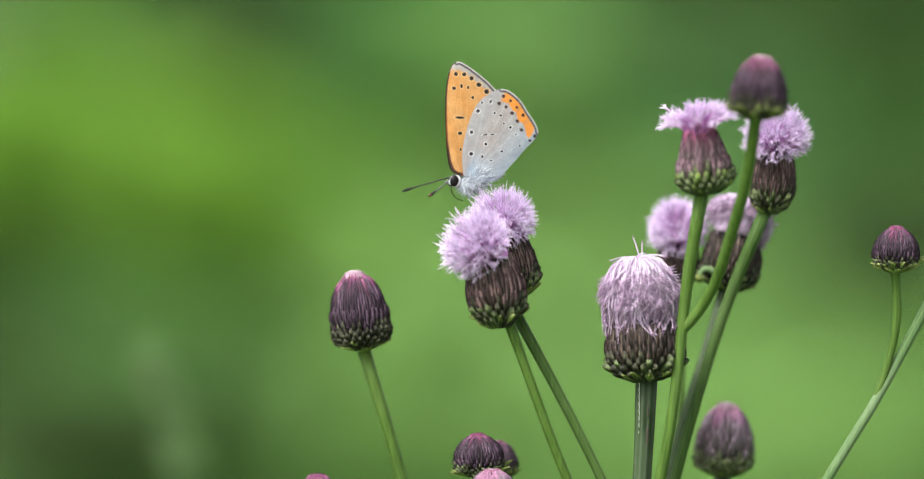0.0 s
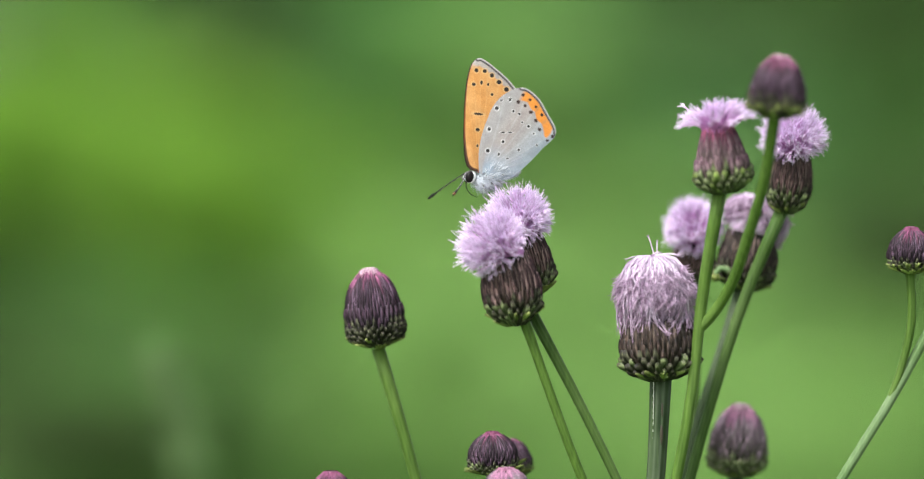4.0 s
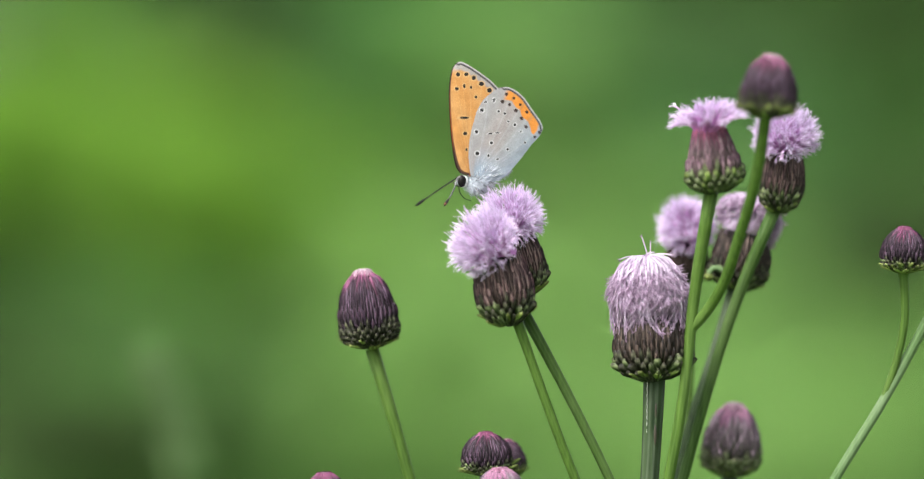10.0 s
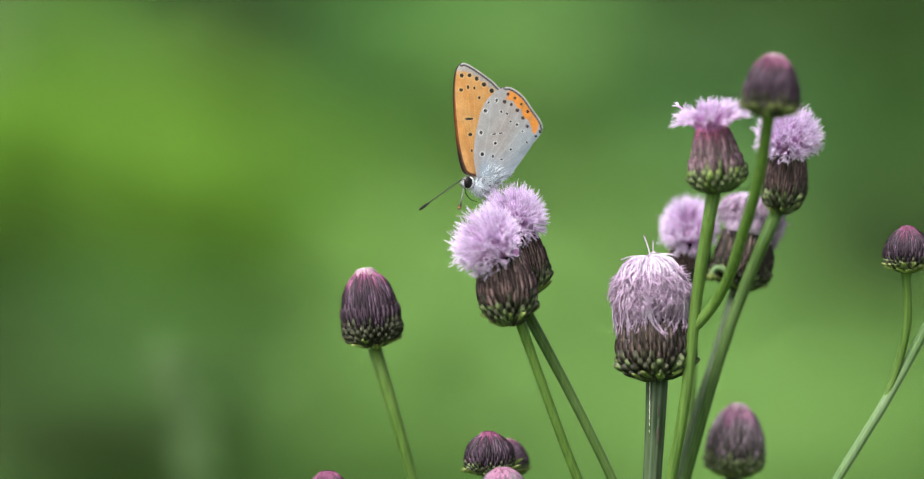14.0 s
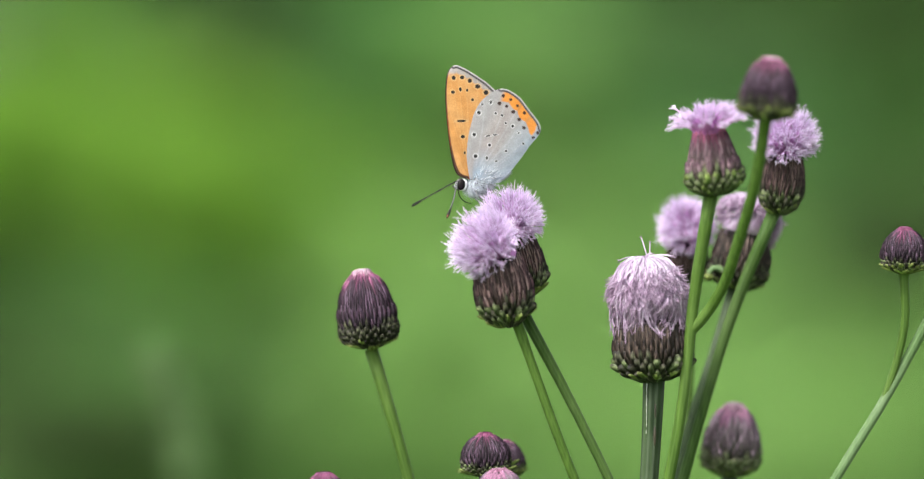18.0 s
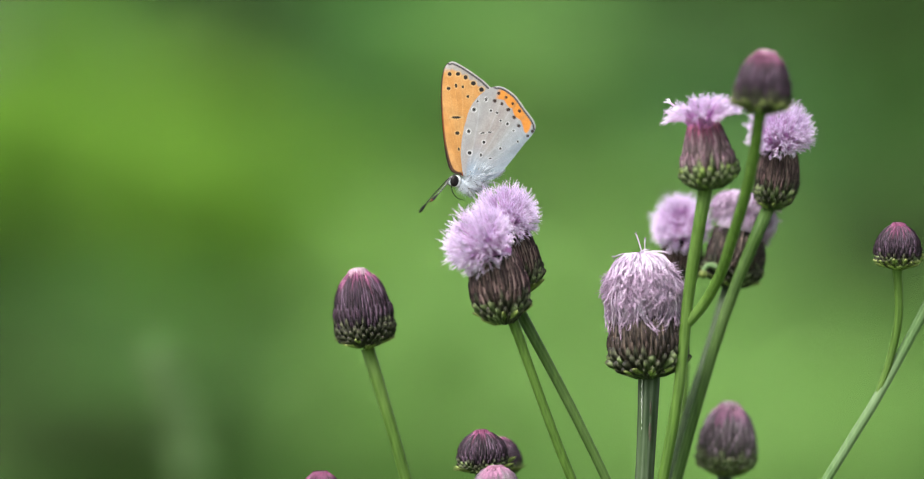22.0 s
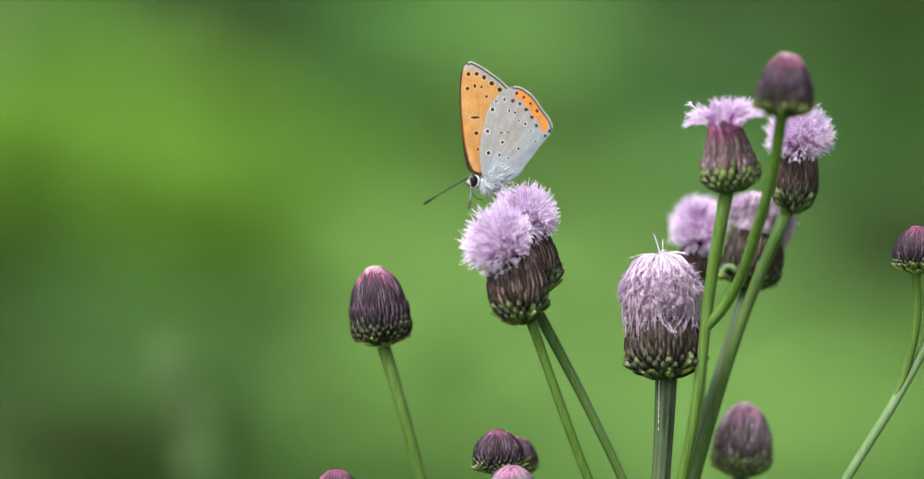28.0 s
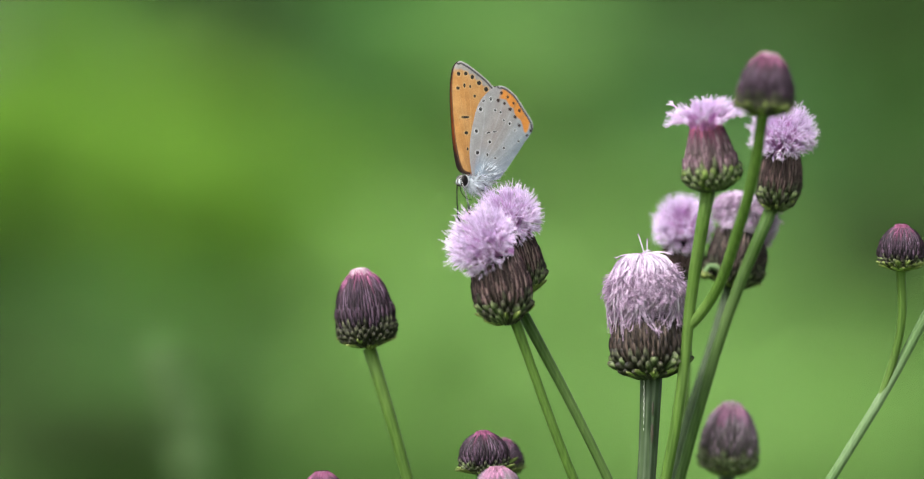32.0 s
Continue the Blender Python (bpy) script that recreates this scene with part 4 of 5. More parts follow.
head_at(thistle_cluster, (0.00575, 0.8889, 0.45442), (0.00545, 0.8889, 0.46175), 0.0, 0.0038, "soft_bud", 93, bright=0.4, label="pink-tipped bud")

# the tip of a bud lower still
thistle_small = thistle((-0.02, 0.897, 0), "thistle with a small pink-tipped closed bud")
stalk(thistle_small, [(-0.02, 0.897, -0.03), (-0.022, 0.897, 0.3), (-0.0234, 0.896, 0.44466), (-0.0237, 0.896, 0.45226)], 0.0012, 0.0009, STALK)
head_at(thistle_small, (-0.02370, 0.896, 0.45215), (-0.02420, 0.896, 0.46055), 0.001, 0.0037, "bud", 101, bright=0.15, label="pink-tipped bud")


# ---- butterfly ----
FINE = 16


def smooth_closed(pts, per=FINE):
    p = [np.array(q, float) for q in pts]
    n, out = len(p), []
    for k in range(n - 1):
        a, b, c, d = p[max(k - 1, 0)], p[k], p[k + 1], p[min(k + 2, n - 1)]
        for i in range(per):
            u = i / per
            out.append(0.5 * (2 * b + (c - a) * u + (2 * a - 5 * b + 4 * c - d) * u ** 2 + (3 * b - a - 3 * c + d) * u ** 3))
    out.append(p[-1])
    return np.array(out)


def line_distance(xy, line):
    best = np.full(len(xy), 1e9)
    for a, b in zip(line[:-1], line[1:]):
        d = b - a
        u = np.clip(((xy - a) @ d) / max(d @ d, 1e-9), 0, 1)
        best = np.minimum(best, np.linalg.norm(xy - a - u[:, None] * d, axis=1))
    return best


def blend(col, c, w):
    w = np.clip(w, 0, 1)[:, None]
    return col * (1 - w) + np.array(c) * w


def speck(col, xy, spots, halo, dark=(0.012, 0.010, 0.010)):
    for x, z, rx, rz in spots:
        d = np.hypot((xy[:, 0] - x) / rx, (xy[:, 1] - z) / rz)
        if halo is not None:
            col = blend(col, halo, np.clip((1.6 - d) * 3, 0, 0.7))
        col = blend(col, dark, (1.02 - d) * 8)
    return col


def wing_mesh(name, base, outline, paint, back, veins, bulge):
    """Both faces of a wing, 0.08 mm apart, in millimetres; paint colours the outer face."""
    edge = smooth_closed(outline)
    nu, nv = len(edge), 130
    base = np.array(base, float)
    xy = np.array([base + (e - base) * (0.02 + 0.98 * (j / nv) ** 0.8) for e in edge for j in range(nv + 1)])
    ang = np.repeat(np.arange(nu) / (nu - 1), nv + 1)
    rad = np.tile((np.arange(nv + 1) / nv) ** 0.8, nu)
    ridge = np.zeros(len(xy))
    for w in veins:
        ridge = np.maximum(ridge, np.clip(1 - np.abs(ang - w - 0.02 * np.sin(rad * 3)) * rad * 150, 0, 1) * (rad > 0.12))
    dep = -bulge * np.sin(rad * 3.0) * np.sin(ang * 3.1) - 0.02 * ridge
    col = paint(xy, rad, ang, edge, ridge)
    n = len(xy)
    rim = (1 - rad) * 0.03 + 0.05
    verts = [(x * 1e-3, d * 1e-3, z * 1e-3) for (x, z), d in zip(xy, dep)] + [(x * 1e-3, (d + q) * 1e-3, z * 1e-3) for (x, z), d, q in zip(xy, dep, rim)]
    faces = []
    for i in range(nu - 1):
        for j in range(nv):
            a = i * (nv + 1) + j
            b = a + nv + 1
            faces.append((a, b, b + 1, a + 1))
            faces.append((n + a, n + a + 1, n + b + 1, n + b))
        a = i * (nv + 1) + nv
        b = a + nv + 1
        faces.append((a, b, n + b, n + a))
    me = mesh_of(name, verts, faces, WING)
    inner = blend(np.tile(np.array((0.42, 0.10, 0.015)), (n, 1)), (0.03, 0.018, 0.014), (rad - 0.93) * 20)
    inner = blend(inner, (0.03, 0.015, 0.012), (0.22 - ang) * 18 * (back > 0))
    full = np.ones((2 * n, 4))
    full[:n, :3], full[n:, :3] = col, inner
    a = me.color_attributes.new("pigment", "FLOAT_COLOR", "POINT")
    a.data.foreach_set("color", full.ravel())
    return me


FORE = [(-4.54, 2.77), (-6.36, 3.83), (-7.27, 8.17), (-7.72, 15.83), (-7.30, 20.33), (-6.12, 22.03), (-4.54, 21.66), (-1.92, 20.00), (0.17, 18.33), (1.40, 16.33), (0.17, 11.50), (-2.27, 5.50)]
FORE_BASE = (-4.44, 2.83)
HIND = [(-4.37, 2.67), (-4.68, 6.83), (-3.67, 12.17), (-1.57, 15.90), (1.92, 17.80), (4.72, 16.56), (6.64, 14.16), (8.63, 10.67), (6.29, 7.57), (3.84, 4.67), (1.22, 2.17), (-1.57, 1.50)]
HIND_BASE = (-3.49, 2.50)
FORE_SPOTS = [(-6.26, 19.96, 0.36, 0.38), (-4.79, 19.96, 0.40, 0.34), (-3.46, 19.36, 0.40, 0.38), (-2.13, 18.33, 0.48, 0.38), (-0.70, 17.23, 0.44, 0.42), (-6.54, 17.53, 0.36, 0.31), (-5.21, 17.96, 0.24, 0.38), (-4.02, 17.76, 0.20, 0.27), (-3.18, 16.10, 0.28, 0.27), (-5.35, 12.57, 0.88, 0.23), (-5.21, 9.90, 0.40, 0.31), (-5.00, 7.17, 0.20, 0.27)]
HIND_SPOTS = [(-1.54, 15.26, 0.24, 0.19), (-0.03, 15.56, 0.24, 0.34), (-2.20, 13.86, 0.36, 0.34), (0.73, 13.63, 0.24, 0.23), (1.82, 13.26, 0.20, 0.23), (2.41, 11.90, 0.20, 0.19), (3.60, 11.33, 0.28, 0.27), (4.65, 10.17, 0.24, 0.19), (-3.25, 10.17, 0.32, 0.34), (-0.66, 8.27, 0.28, 0.27), (-3.18, 6.50, 0.36, 0.34), (-1.22, 6.10, 0.20, 0.31), (2.20, 7.17, 0.24, 0.23), (5.35, 8.27, 0.20, 0.19), (-0.87, 9.83, 0.44, 0.11), (0.45, 9.97, 0.44, 0.11), (0.38, 5.50, 0.28, 0.15)]
BAND_SPOTS = [(1.50, 15.30, 0.36, 0.34), (2.73, 14.76, 0.28, 0.27), (3.84, 13.76, 0.40, 0.31), (4.82, 12.43, 0.32, 0.31), (5.59, 10.97, 0.32, 0.31), (7.16, 9.23, 0.32, 0.23), (2.27, 16.56, 0.32, 0.31), (3.56, 15.86, 0.28, 0.27), (4.68, 14.76, 0.28, 0.27), (5.84, 13.50, 0.32, 0.34), (8.04, 10.00, 0.32, 0.31)]
FORE_MARGIN, HIND_MARGIN = (5, 9), (4, 7)


def fore_paint(xy, rad, ang, edge, ridge):
    col = np.tile(np.array((0.455, 0.215, 0.063)), (len(xy), 1))
    col = blend(col, (0.475, 0.245, 0.083), 0.5 + 0.5 * np.sin(xy[:, 0] * 1.3 + xy[:, 1] * 0.7))
    outer = line_distance(xy, edge[FORE_MARGIN[0] * FINE:FORE_MARGIN[1] * FINE + 1])
    col = blend(col, (0.29, 0.265, 0.25), (1.55 - outer) * 2.5)
    col = blend(col, (0.55, 0.36, 0.16), ridge * 0.2)
    lead = line_distance(xy, edge[:FORE_MARGIN[0] * FINE + 1])
    col = blend(col, (0.07, 0.03, 0.018), (0.16 + 0.3 * np.clip((9 - xy[:, 1]) / 6, 0, 1) - lead) * 7)
    col = blend(col, (0.42, 0.40, 0.38), np.clip(2.2 - outer, 0, 1) * np.clip(1.2 - lead, 0, 1) * 0.6)
    col = speck(col, xy, FORE_SPOTS, (0.54, 0.34, 0.15))
    col = blend(col, (0.05, 0.045, 0.05), (0.2 - np.abs(outer - 0.40)) * 11)
    col = blend(col, (0.38, 0.37, 0.36), (0.22 - outer) * 12 * (0.75 + 0.35 * np.sin(ang * 160)))
    return np.clip(col, 0, 1)


def hind_paint(xy, rad, ang, edge, ridge):
    col = np.tile(np.array((0.272, 0.266, 0.265)), (len(xy), 1))
    col = blend(col, (0.298, 0.268, 0.258), 0.5 + 0.5 * np.sin(xy[:, 0] * 0.9 - xy[:, 1] * 0.5))
    inner = line_distance(xy, edge[HIND_MARGIN[1] * FINE:])
    col = blend(col, (0.28, 0.325, 0.365), (4.2 - inner) * 0.3)
    col = blend(col, (0.265, 0.325, 0.385), (0.36 - rad) * 3.2)
    outer = line_distance(xy, edge[HIND_MARGIN[0] * FINE:HIND_MARGIN[1] * FINE + 1])
    along = np.clip((ang - HIND_MARGIN[0] / (len(HIND) - 1) - 0.01) * 40, 0, 1)
    band = np.clip((1.95 + 0.34 * np.abs(np.sin(ang * 44)) - outer) * 6, 0, 1) * np.clip((outer - 0.45) * 6, 0, 1) * along
    band *= np.clip((inner - 0.75) * 3, 0, 1)
    col = blend(col, (0.60, 0.215, 0.022), band * 0.95)
    col = blend(col, (0.33, 0.19, 0.085), band * np.clip(0.30 - np.abs(np.sin(ang * 44)), 0, 1) * 2.6)
    col = blend(col, (0.40, 0.41, 0.42), ridge * 0.35 * (1 - band))
    col = speck(col, xy, HIND_SPOTS, (0.56, 0.56, 0.56))
    col = speck(col, xy, BAND_SPOTS, None, (0.03, 0.015, 0.012))
    col = blend(col, (0.05, 0.045, 0.05), (0.2 - np.abs(outer - 0.40)) * 11)
    col = blend(col, (0.38, 0.375, 0.37), (0.22 - outer) * 12 * (0.75 + 0.35 * np.sin(ang * 160)))
    return np.clip(col, 0, 1)


def thread(name, pts, r, mat, parent, sides=6, r1=None, label=""):
    line = curve_points([Vector(p) * 1e-3 for p in pts], 7 * len(pts))
    n = len(line)
    r1 = r if r1 is None else r1
    v, f, _ = tube_data(line, [(r + (r1 - r) * i / (n - 1)) * 1e-3 for i in range(n)], sides)
    return piece(name, mesh_of(name, v, f, mat), parent, label=label)


def fur(name, rng, centre, radii, turn, count, length, mat, parent, comb):
    verts, faces = [], []
    c, spin = Vector(centre), Matrix.Rotation(radians(turn), 3, "Y")
    for _ in range(count):
        d = Vector([rng.gauss(0, 1) for _ in range(3)]).normalized()
        p = c + spin @ Vector([d[i] * radii[i] for i in range(3)])
        way = (spin @ d + Vector(comb) * rng.uniform(0.5, 1.4)).normalized()
        q = p + way * length * rng.uniform(0.5, 1.2) + Vector((0, 0, -0.1 * length))
        k = len(verts)
        v, f, _ = tube_data([p * 1e-3, (p + q) * 5e-4 + Vector((0, 0, 3e-5)), q * 1e-3], [4.5e-5, 3.5e-5, 1.2e-5], 3, close=False)
        verts.extend(v)
        faces.extend(tuple(k + s for s in face) for face in f)
    return tagged(piece(name, mesh_of(name, verts, faces, mat), parent), kind="stuff")


def antenna(parent, label, rust):
    """A ringed antenna that grows along its own +z, in metres."""
    line = curve_points([(0, 0, 0), (0.0, 0, 0.003), (-0.0002, 0, 0.006), (-0.0005, 0, 0.0082), (-0.0007, 0, 0.0094)], 60)
    radii = []
    for i in range(60):
        s = i / 59
        radii.append(1e-3 * (0.105 + 0.018 * (i % 2) + 0.15 * max(0.0, min((s - 0.74) * 8, 1.0)) * min(1.0, (1.02 - s) * 12)))
    v, f, _ = tube_data(line, radii, 8)
    ob = piece("antenna", mesh_of("antenna", v, f, FEELER), parent, label=label)
    for k in range(14):
        i = 3 + 3 * k
        d = (line[i + 1] - line[i]).normalized()
        v, f, _ = tube_data([line[i] - d * 4.5e-5, line[i] + d * 4.5e-5], [radii[i] + 1.5e-5] * 2, 8)
        piece("ring", mesh_of("antenna_ring", v, f, FEELER_RING if rust else FEELER_GREY), ob)
    if rust:
        v, f, _ = tube_data([line[56], line[58], line[59]], [radii[56] * 1.06, radii[58] * 1.1, 3e-5], 8)
        piece("club_tip", mesh_of("club_tip", v, f, FEELER_RUST), ob)
    return ob


def build_butterfly():
    rng = random.Random(77)
    b = new("butterfly")
    tagged(b, "orange and grey spotted butterfly with closed wings on a thistle flower", "butterfly")
    fore = wing_mesh("forewing", FORE_BASE, FORE, fore_paint, 1, (0.16, 0.27, 0.38, 0.47, 0.55, 0.63, 0.72), 0.35)
    hind = wing_mesh("hindwing", HIND_BASE, HIND, hind_paint, 0, (0.28, 0.40, 0.48, 0.55, 0.62, 0.69, 0.77, 0.86), 0.3)
    for side in (1, -1):
        # near side: the outer face looks to -y; the far pair is turned over and stands a little apart
        flip = Matrix.Diagonal((1, side, 1, 1))
        gap = 0.0006 * side
        fm, hm = fore, hind
        if side < 0:
            fm, hm = fore.copy(), hind.copy()
            fm.transform(flip)
            hm.transform(flip)
            fm.flip_normals()
            hm.flip_normals()
        hinge = Matrix.Translation((0, -gap, 0)) @ Matrix.Translation((0, 0, 0.0025)) @ Matrix.Rotation(radians(-1.2 * side), 4, "X") @ Matrix.Translation((0, 0, -0.0025))
        spread = hinge
        piece("forewing", fm, b, spread, "orange forewing with black spots")
        piece("hindwing", hm, b, Matrix.Translation((0, -0.0003 * side, 0)) @ hinge, "grey hindwing with an orange band and black spots")
    ball("thorax", (-2.69, 0, 1.37), (2.2, 1.2, 1.5), FUR, b, -8)
    ball("abdomen", (-0.10, 0, 2.83), (3.4, 0.85, 0.95), FUR, b, -12)
    head = ball("head", (-5.87, 0, 1.77), (0.9, 0.85, 0.95), FUR_GREY, b)
    hx, hy, hz = (-5.87, 0, 1.77)
    for side in (-1, 1):
        ball("eye_rim", (hx + 0.36, hy + side * 0.52, hz - 0.02), (0.80, 0.45, 1.02), EYE_WHITE, head, 12)
        ball("eye", (hx + 0.02, hy + side * 0.70, hz), (0.74, 0.48, 0.98), EYE_BLACK, head, 12)
        ball("cheek", (hx - 0.55, hy + side * 0.36, hz - 0.1), (0.34, 0.3, 0.6), FUR, head, 8, label="white-scaled cheek")
        thread("palp", [(hx - 0.3, hy + side * 0.3, hz - 0.6), (hx - 0.9, hy + side * 0.35, hz - 0.5), (hx - 1.35, hy + side * 0.35, hz - 0.1)], 0.17, FUR_GREY, head, 6, 0.06)
    thread("proboscis", [(hx - 0.4, hy, hz - 0.7), (hx - 0.2, hy - 0.1, hz - 1.9), (hx + 0.6, hy - 0.2, hz - 2.9), (hx + 1.8, hy - 0.2, hz - 3.3)], 0.09, FEELER, head, 6, 0.06)
    fur("fur", rng, (-2.69, 0, 1.37), (2.15, 1.15, 1.45), -8, 620, 1.1, FUR, b, (0.7, 0, -0.2))
    fur("fur", rng, (-2.69, 0, 1.37), (2.1, 1.1, 1.4), -8, 130, 0.9, FUR_GREY, b, (0.7, 0, -0.2))
    fur("fur", rng, (-0.10, 0, 2.83), (3.2, 0.8, 0.9), -12, 260, 0.7, FUR, b, (0.8, 0, 0.1))
    fur("fur", rng, (hx + 0.3, hy, hz + 0.2), (0.7, 0.7, 0.8), 0, 90, 0.6, FUR_GREY, b, (0.3, 0, 0.6))
    tx, ty, tz = (-2.69, 0, 1.37)
    fur("wing_hair", rng, (tx + 1.3, ty - 1.25, tz + 1.3), (1.9, 0.2, 1.5), 0, 110, 1.1, FUR, b, (0.8, -0.1, 0.8))
    fur("wing_hair", rng, (tx + 1.0, ty - 1.3, tz + 1.0), (1.6, 0.2, 1.2), 0, 22, 0.9, FUR_GREY, b, (0.8, -0.1, 0.8))
    for side in (-1, 1):
        y = side * 0.7
        thread("leg", [(-3.2, y, 1.1), (-3.4, y + side * 0.6, 0.2), (-2.6, y + side * 0.8, -0.9), (-2.2, y + side * 0.9, -1.8)], 0.075, LEG, b, 6, 0.045)
        thread("leg", [(-2.0, y, 1.0), (-1.2, y + side * 0.9, 0.6), (0.0, y + side * 1.3, -0.5), (1.9, y + side * 1.4, -2.2)], 0.075, LEG, b, 6, 0.045)
        thread("leg", [(-0.9, y, 1.0), (0.6, y + side * 0.5, 1.4), (1.5, y + side * 0.6, 1.3), (2.0, y + side * 0.7, -0.8)], 0.075, LEG, b, 6, 0.045)
    return b


butterfly = build_butterfly()
far_antenna = antenna(butterfly, "dark ringed antenna with a black club", False)
near_antenna = antenna(butterfly, "white-ringed antenna with a rusty tip", True)
HEAD_TOP = Vector((-5.87, 0, 1.77)) * 1e-3 + Vector((-0.0006, 0, 0.0006))


# ---- all that moves ----
def sway(thing, rows):
    """The stem leans about its foot: seconds, degrees to the east, millimetres up."""
    b = thing.location.copy()
    walk(thing, [(t, pose(b.x, b.y, b.z + mm * 1e-3, 0, deg, 0)) for t, deg, mm in rows])


def feeler_pose(side, way):
    """The antenna's foot on the head, and the way in which it points."""
    return axis_pose(HEAD_TOP + Vector((0, side * 1e-3, 0)), way)


def motions():
    sway(seed_stalk, [(0, -0.04, 0), (2, 0.38, 0), (3.5, 0.22, 0), (9, 0, 0), (11.5, 0.06, 0), (13, 0.66, 0), (13.5, 0.42, 0), (20, 0.1, 0), (28, 0.45, 0), (32, 0.25, 0)])
    walk(butterfly, [(t, pose(0.00410 + x * 1e-3, 0.89950, 0.50815 + z * 1e-3, 0, lean, turn)) for t, x, z, turn, lean in (
        (0, -0.01, -0.21, 16.0, 2.3), (0.5, 0.67, 0.20, 19.0, 5.3), (1, -0.17, -0.10, 20.0, 5.0), (1.5, 1.29, 0.02, 19.0, 3.4), (2, -0.60, -0.39, 4.0, -2.4), (2.5, 1.83, 0.22, 10.0, 3.9), (3, 0.72, 0.02, 13.0, 3.7), (3.5, 2.75, 0.25, 15.0, 5.4), (5.5, 1.21, -0.16, 14.0, 0.2), (6, 1.18, -0.14, 18.0, -2.3), (6.5, 0.38, -0.09, 18.0, -2.0), (7, 0.23, -0.17, 18.0, -2.8), (7.5, -0.10, -0.13, 18.0, -2.6), (8, 0.20, -0.05, 18.0, -1.8), (8.5, 0.05, -0.13, 18.0, -2.6), (9, -0.01, -0.00, 18.0, 0.0), (9.5, 0.36, -0.06, 19.0, -1.5), (10, 1.33, 0.02, 17.0, -0.7), (10.5, -0.17, -0.10, 16.0, -0.2), (11, -0.74, -0.30, 17.0, -1.9), (11.5, -1.50, -0.13, 18.0, -1.0), (12, -0.16, -0.18, 16.0, -1.0), (12.5, -0.27, -0.01, 19.0, 2.5), (13, 0.32, 0.01, 25.0, 1.6), (13.5, 3.42, -0.13, 27.0, 1.2), (14, 2.00, -0.03, 26.0, -2.2), (14.5, 2.48, -0.24, 24.0, -2.2), (16.5, 1.56, -0.24, 20.0, -2.2), (17, 0.60, -0.03, 18.0, -0.7), (17.5, 0.04, -0.14, 20.0, -2.3), (18, 1.31, -0.33, 15.0, -2.6), (18.5, -0.20, 0.01, 14.0, -2.0), (19, 0.02, -0.16, 14.0, -3.2), (19.5, 0.56, 0.16, 14.0, -2.0), (20, -0.36, 0.01, 14.0, -2.0), (20.5, 0.26, 0.01, 14.0, -2.0), (21, -0.24, 0.15, 15.0, -0.0), (21.5, -0.27, -0.14, 15.0, -2.3), (22, 0.15, 0.14, 15.0, -1.2), (22.5, -0.50, -0.05, 16.0, -1.8), (23, 0.39, -0.09, 13.0, -3.6), (23.5, 0.20, -0.06, 15.0, -3.1), (24, 0.18, -0.06, 15.0, -1.5), (24.5, 0.57, 0.16, 19.0, -2.0), (25, -0.42, -0.07, 17.0, -2.7), (25.5, 0.17, 0.07, 19.0, -2.4), (27.5, 1.55, -0.09, 16.0, -3.7), (28, 3.25, 0.14, 19.0, -1.4), (28.5, 2.01, -0.02, 22.0, -4.2), (29, 1.27, -0.05, 26.0, -6.0), (29.5, 0.84, 0.11, 29.0, -3.5), (30, 0.20, 0.09, 28.0, -1.2), (30.5, -0.02, 0.01, 26.0, -2.0), (31, 1.14, 0.31, 31.0, 1.9), (31.5, 0.90, 0.29, 34.0, 0.7), (32, 0.78, 0.20, 34.0, -1.7)
    )])
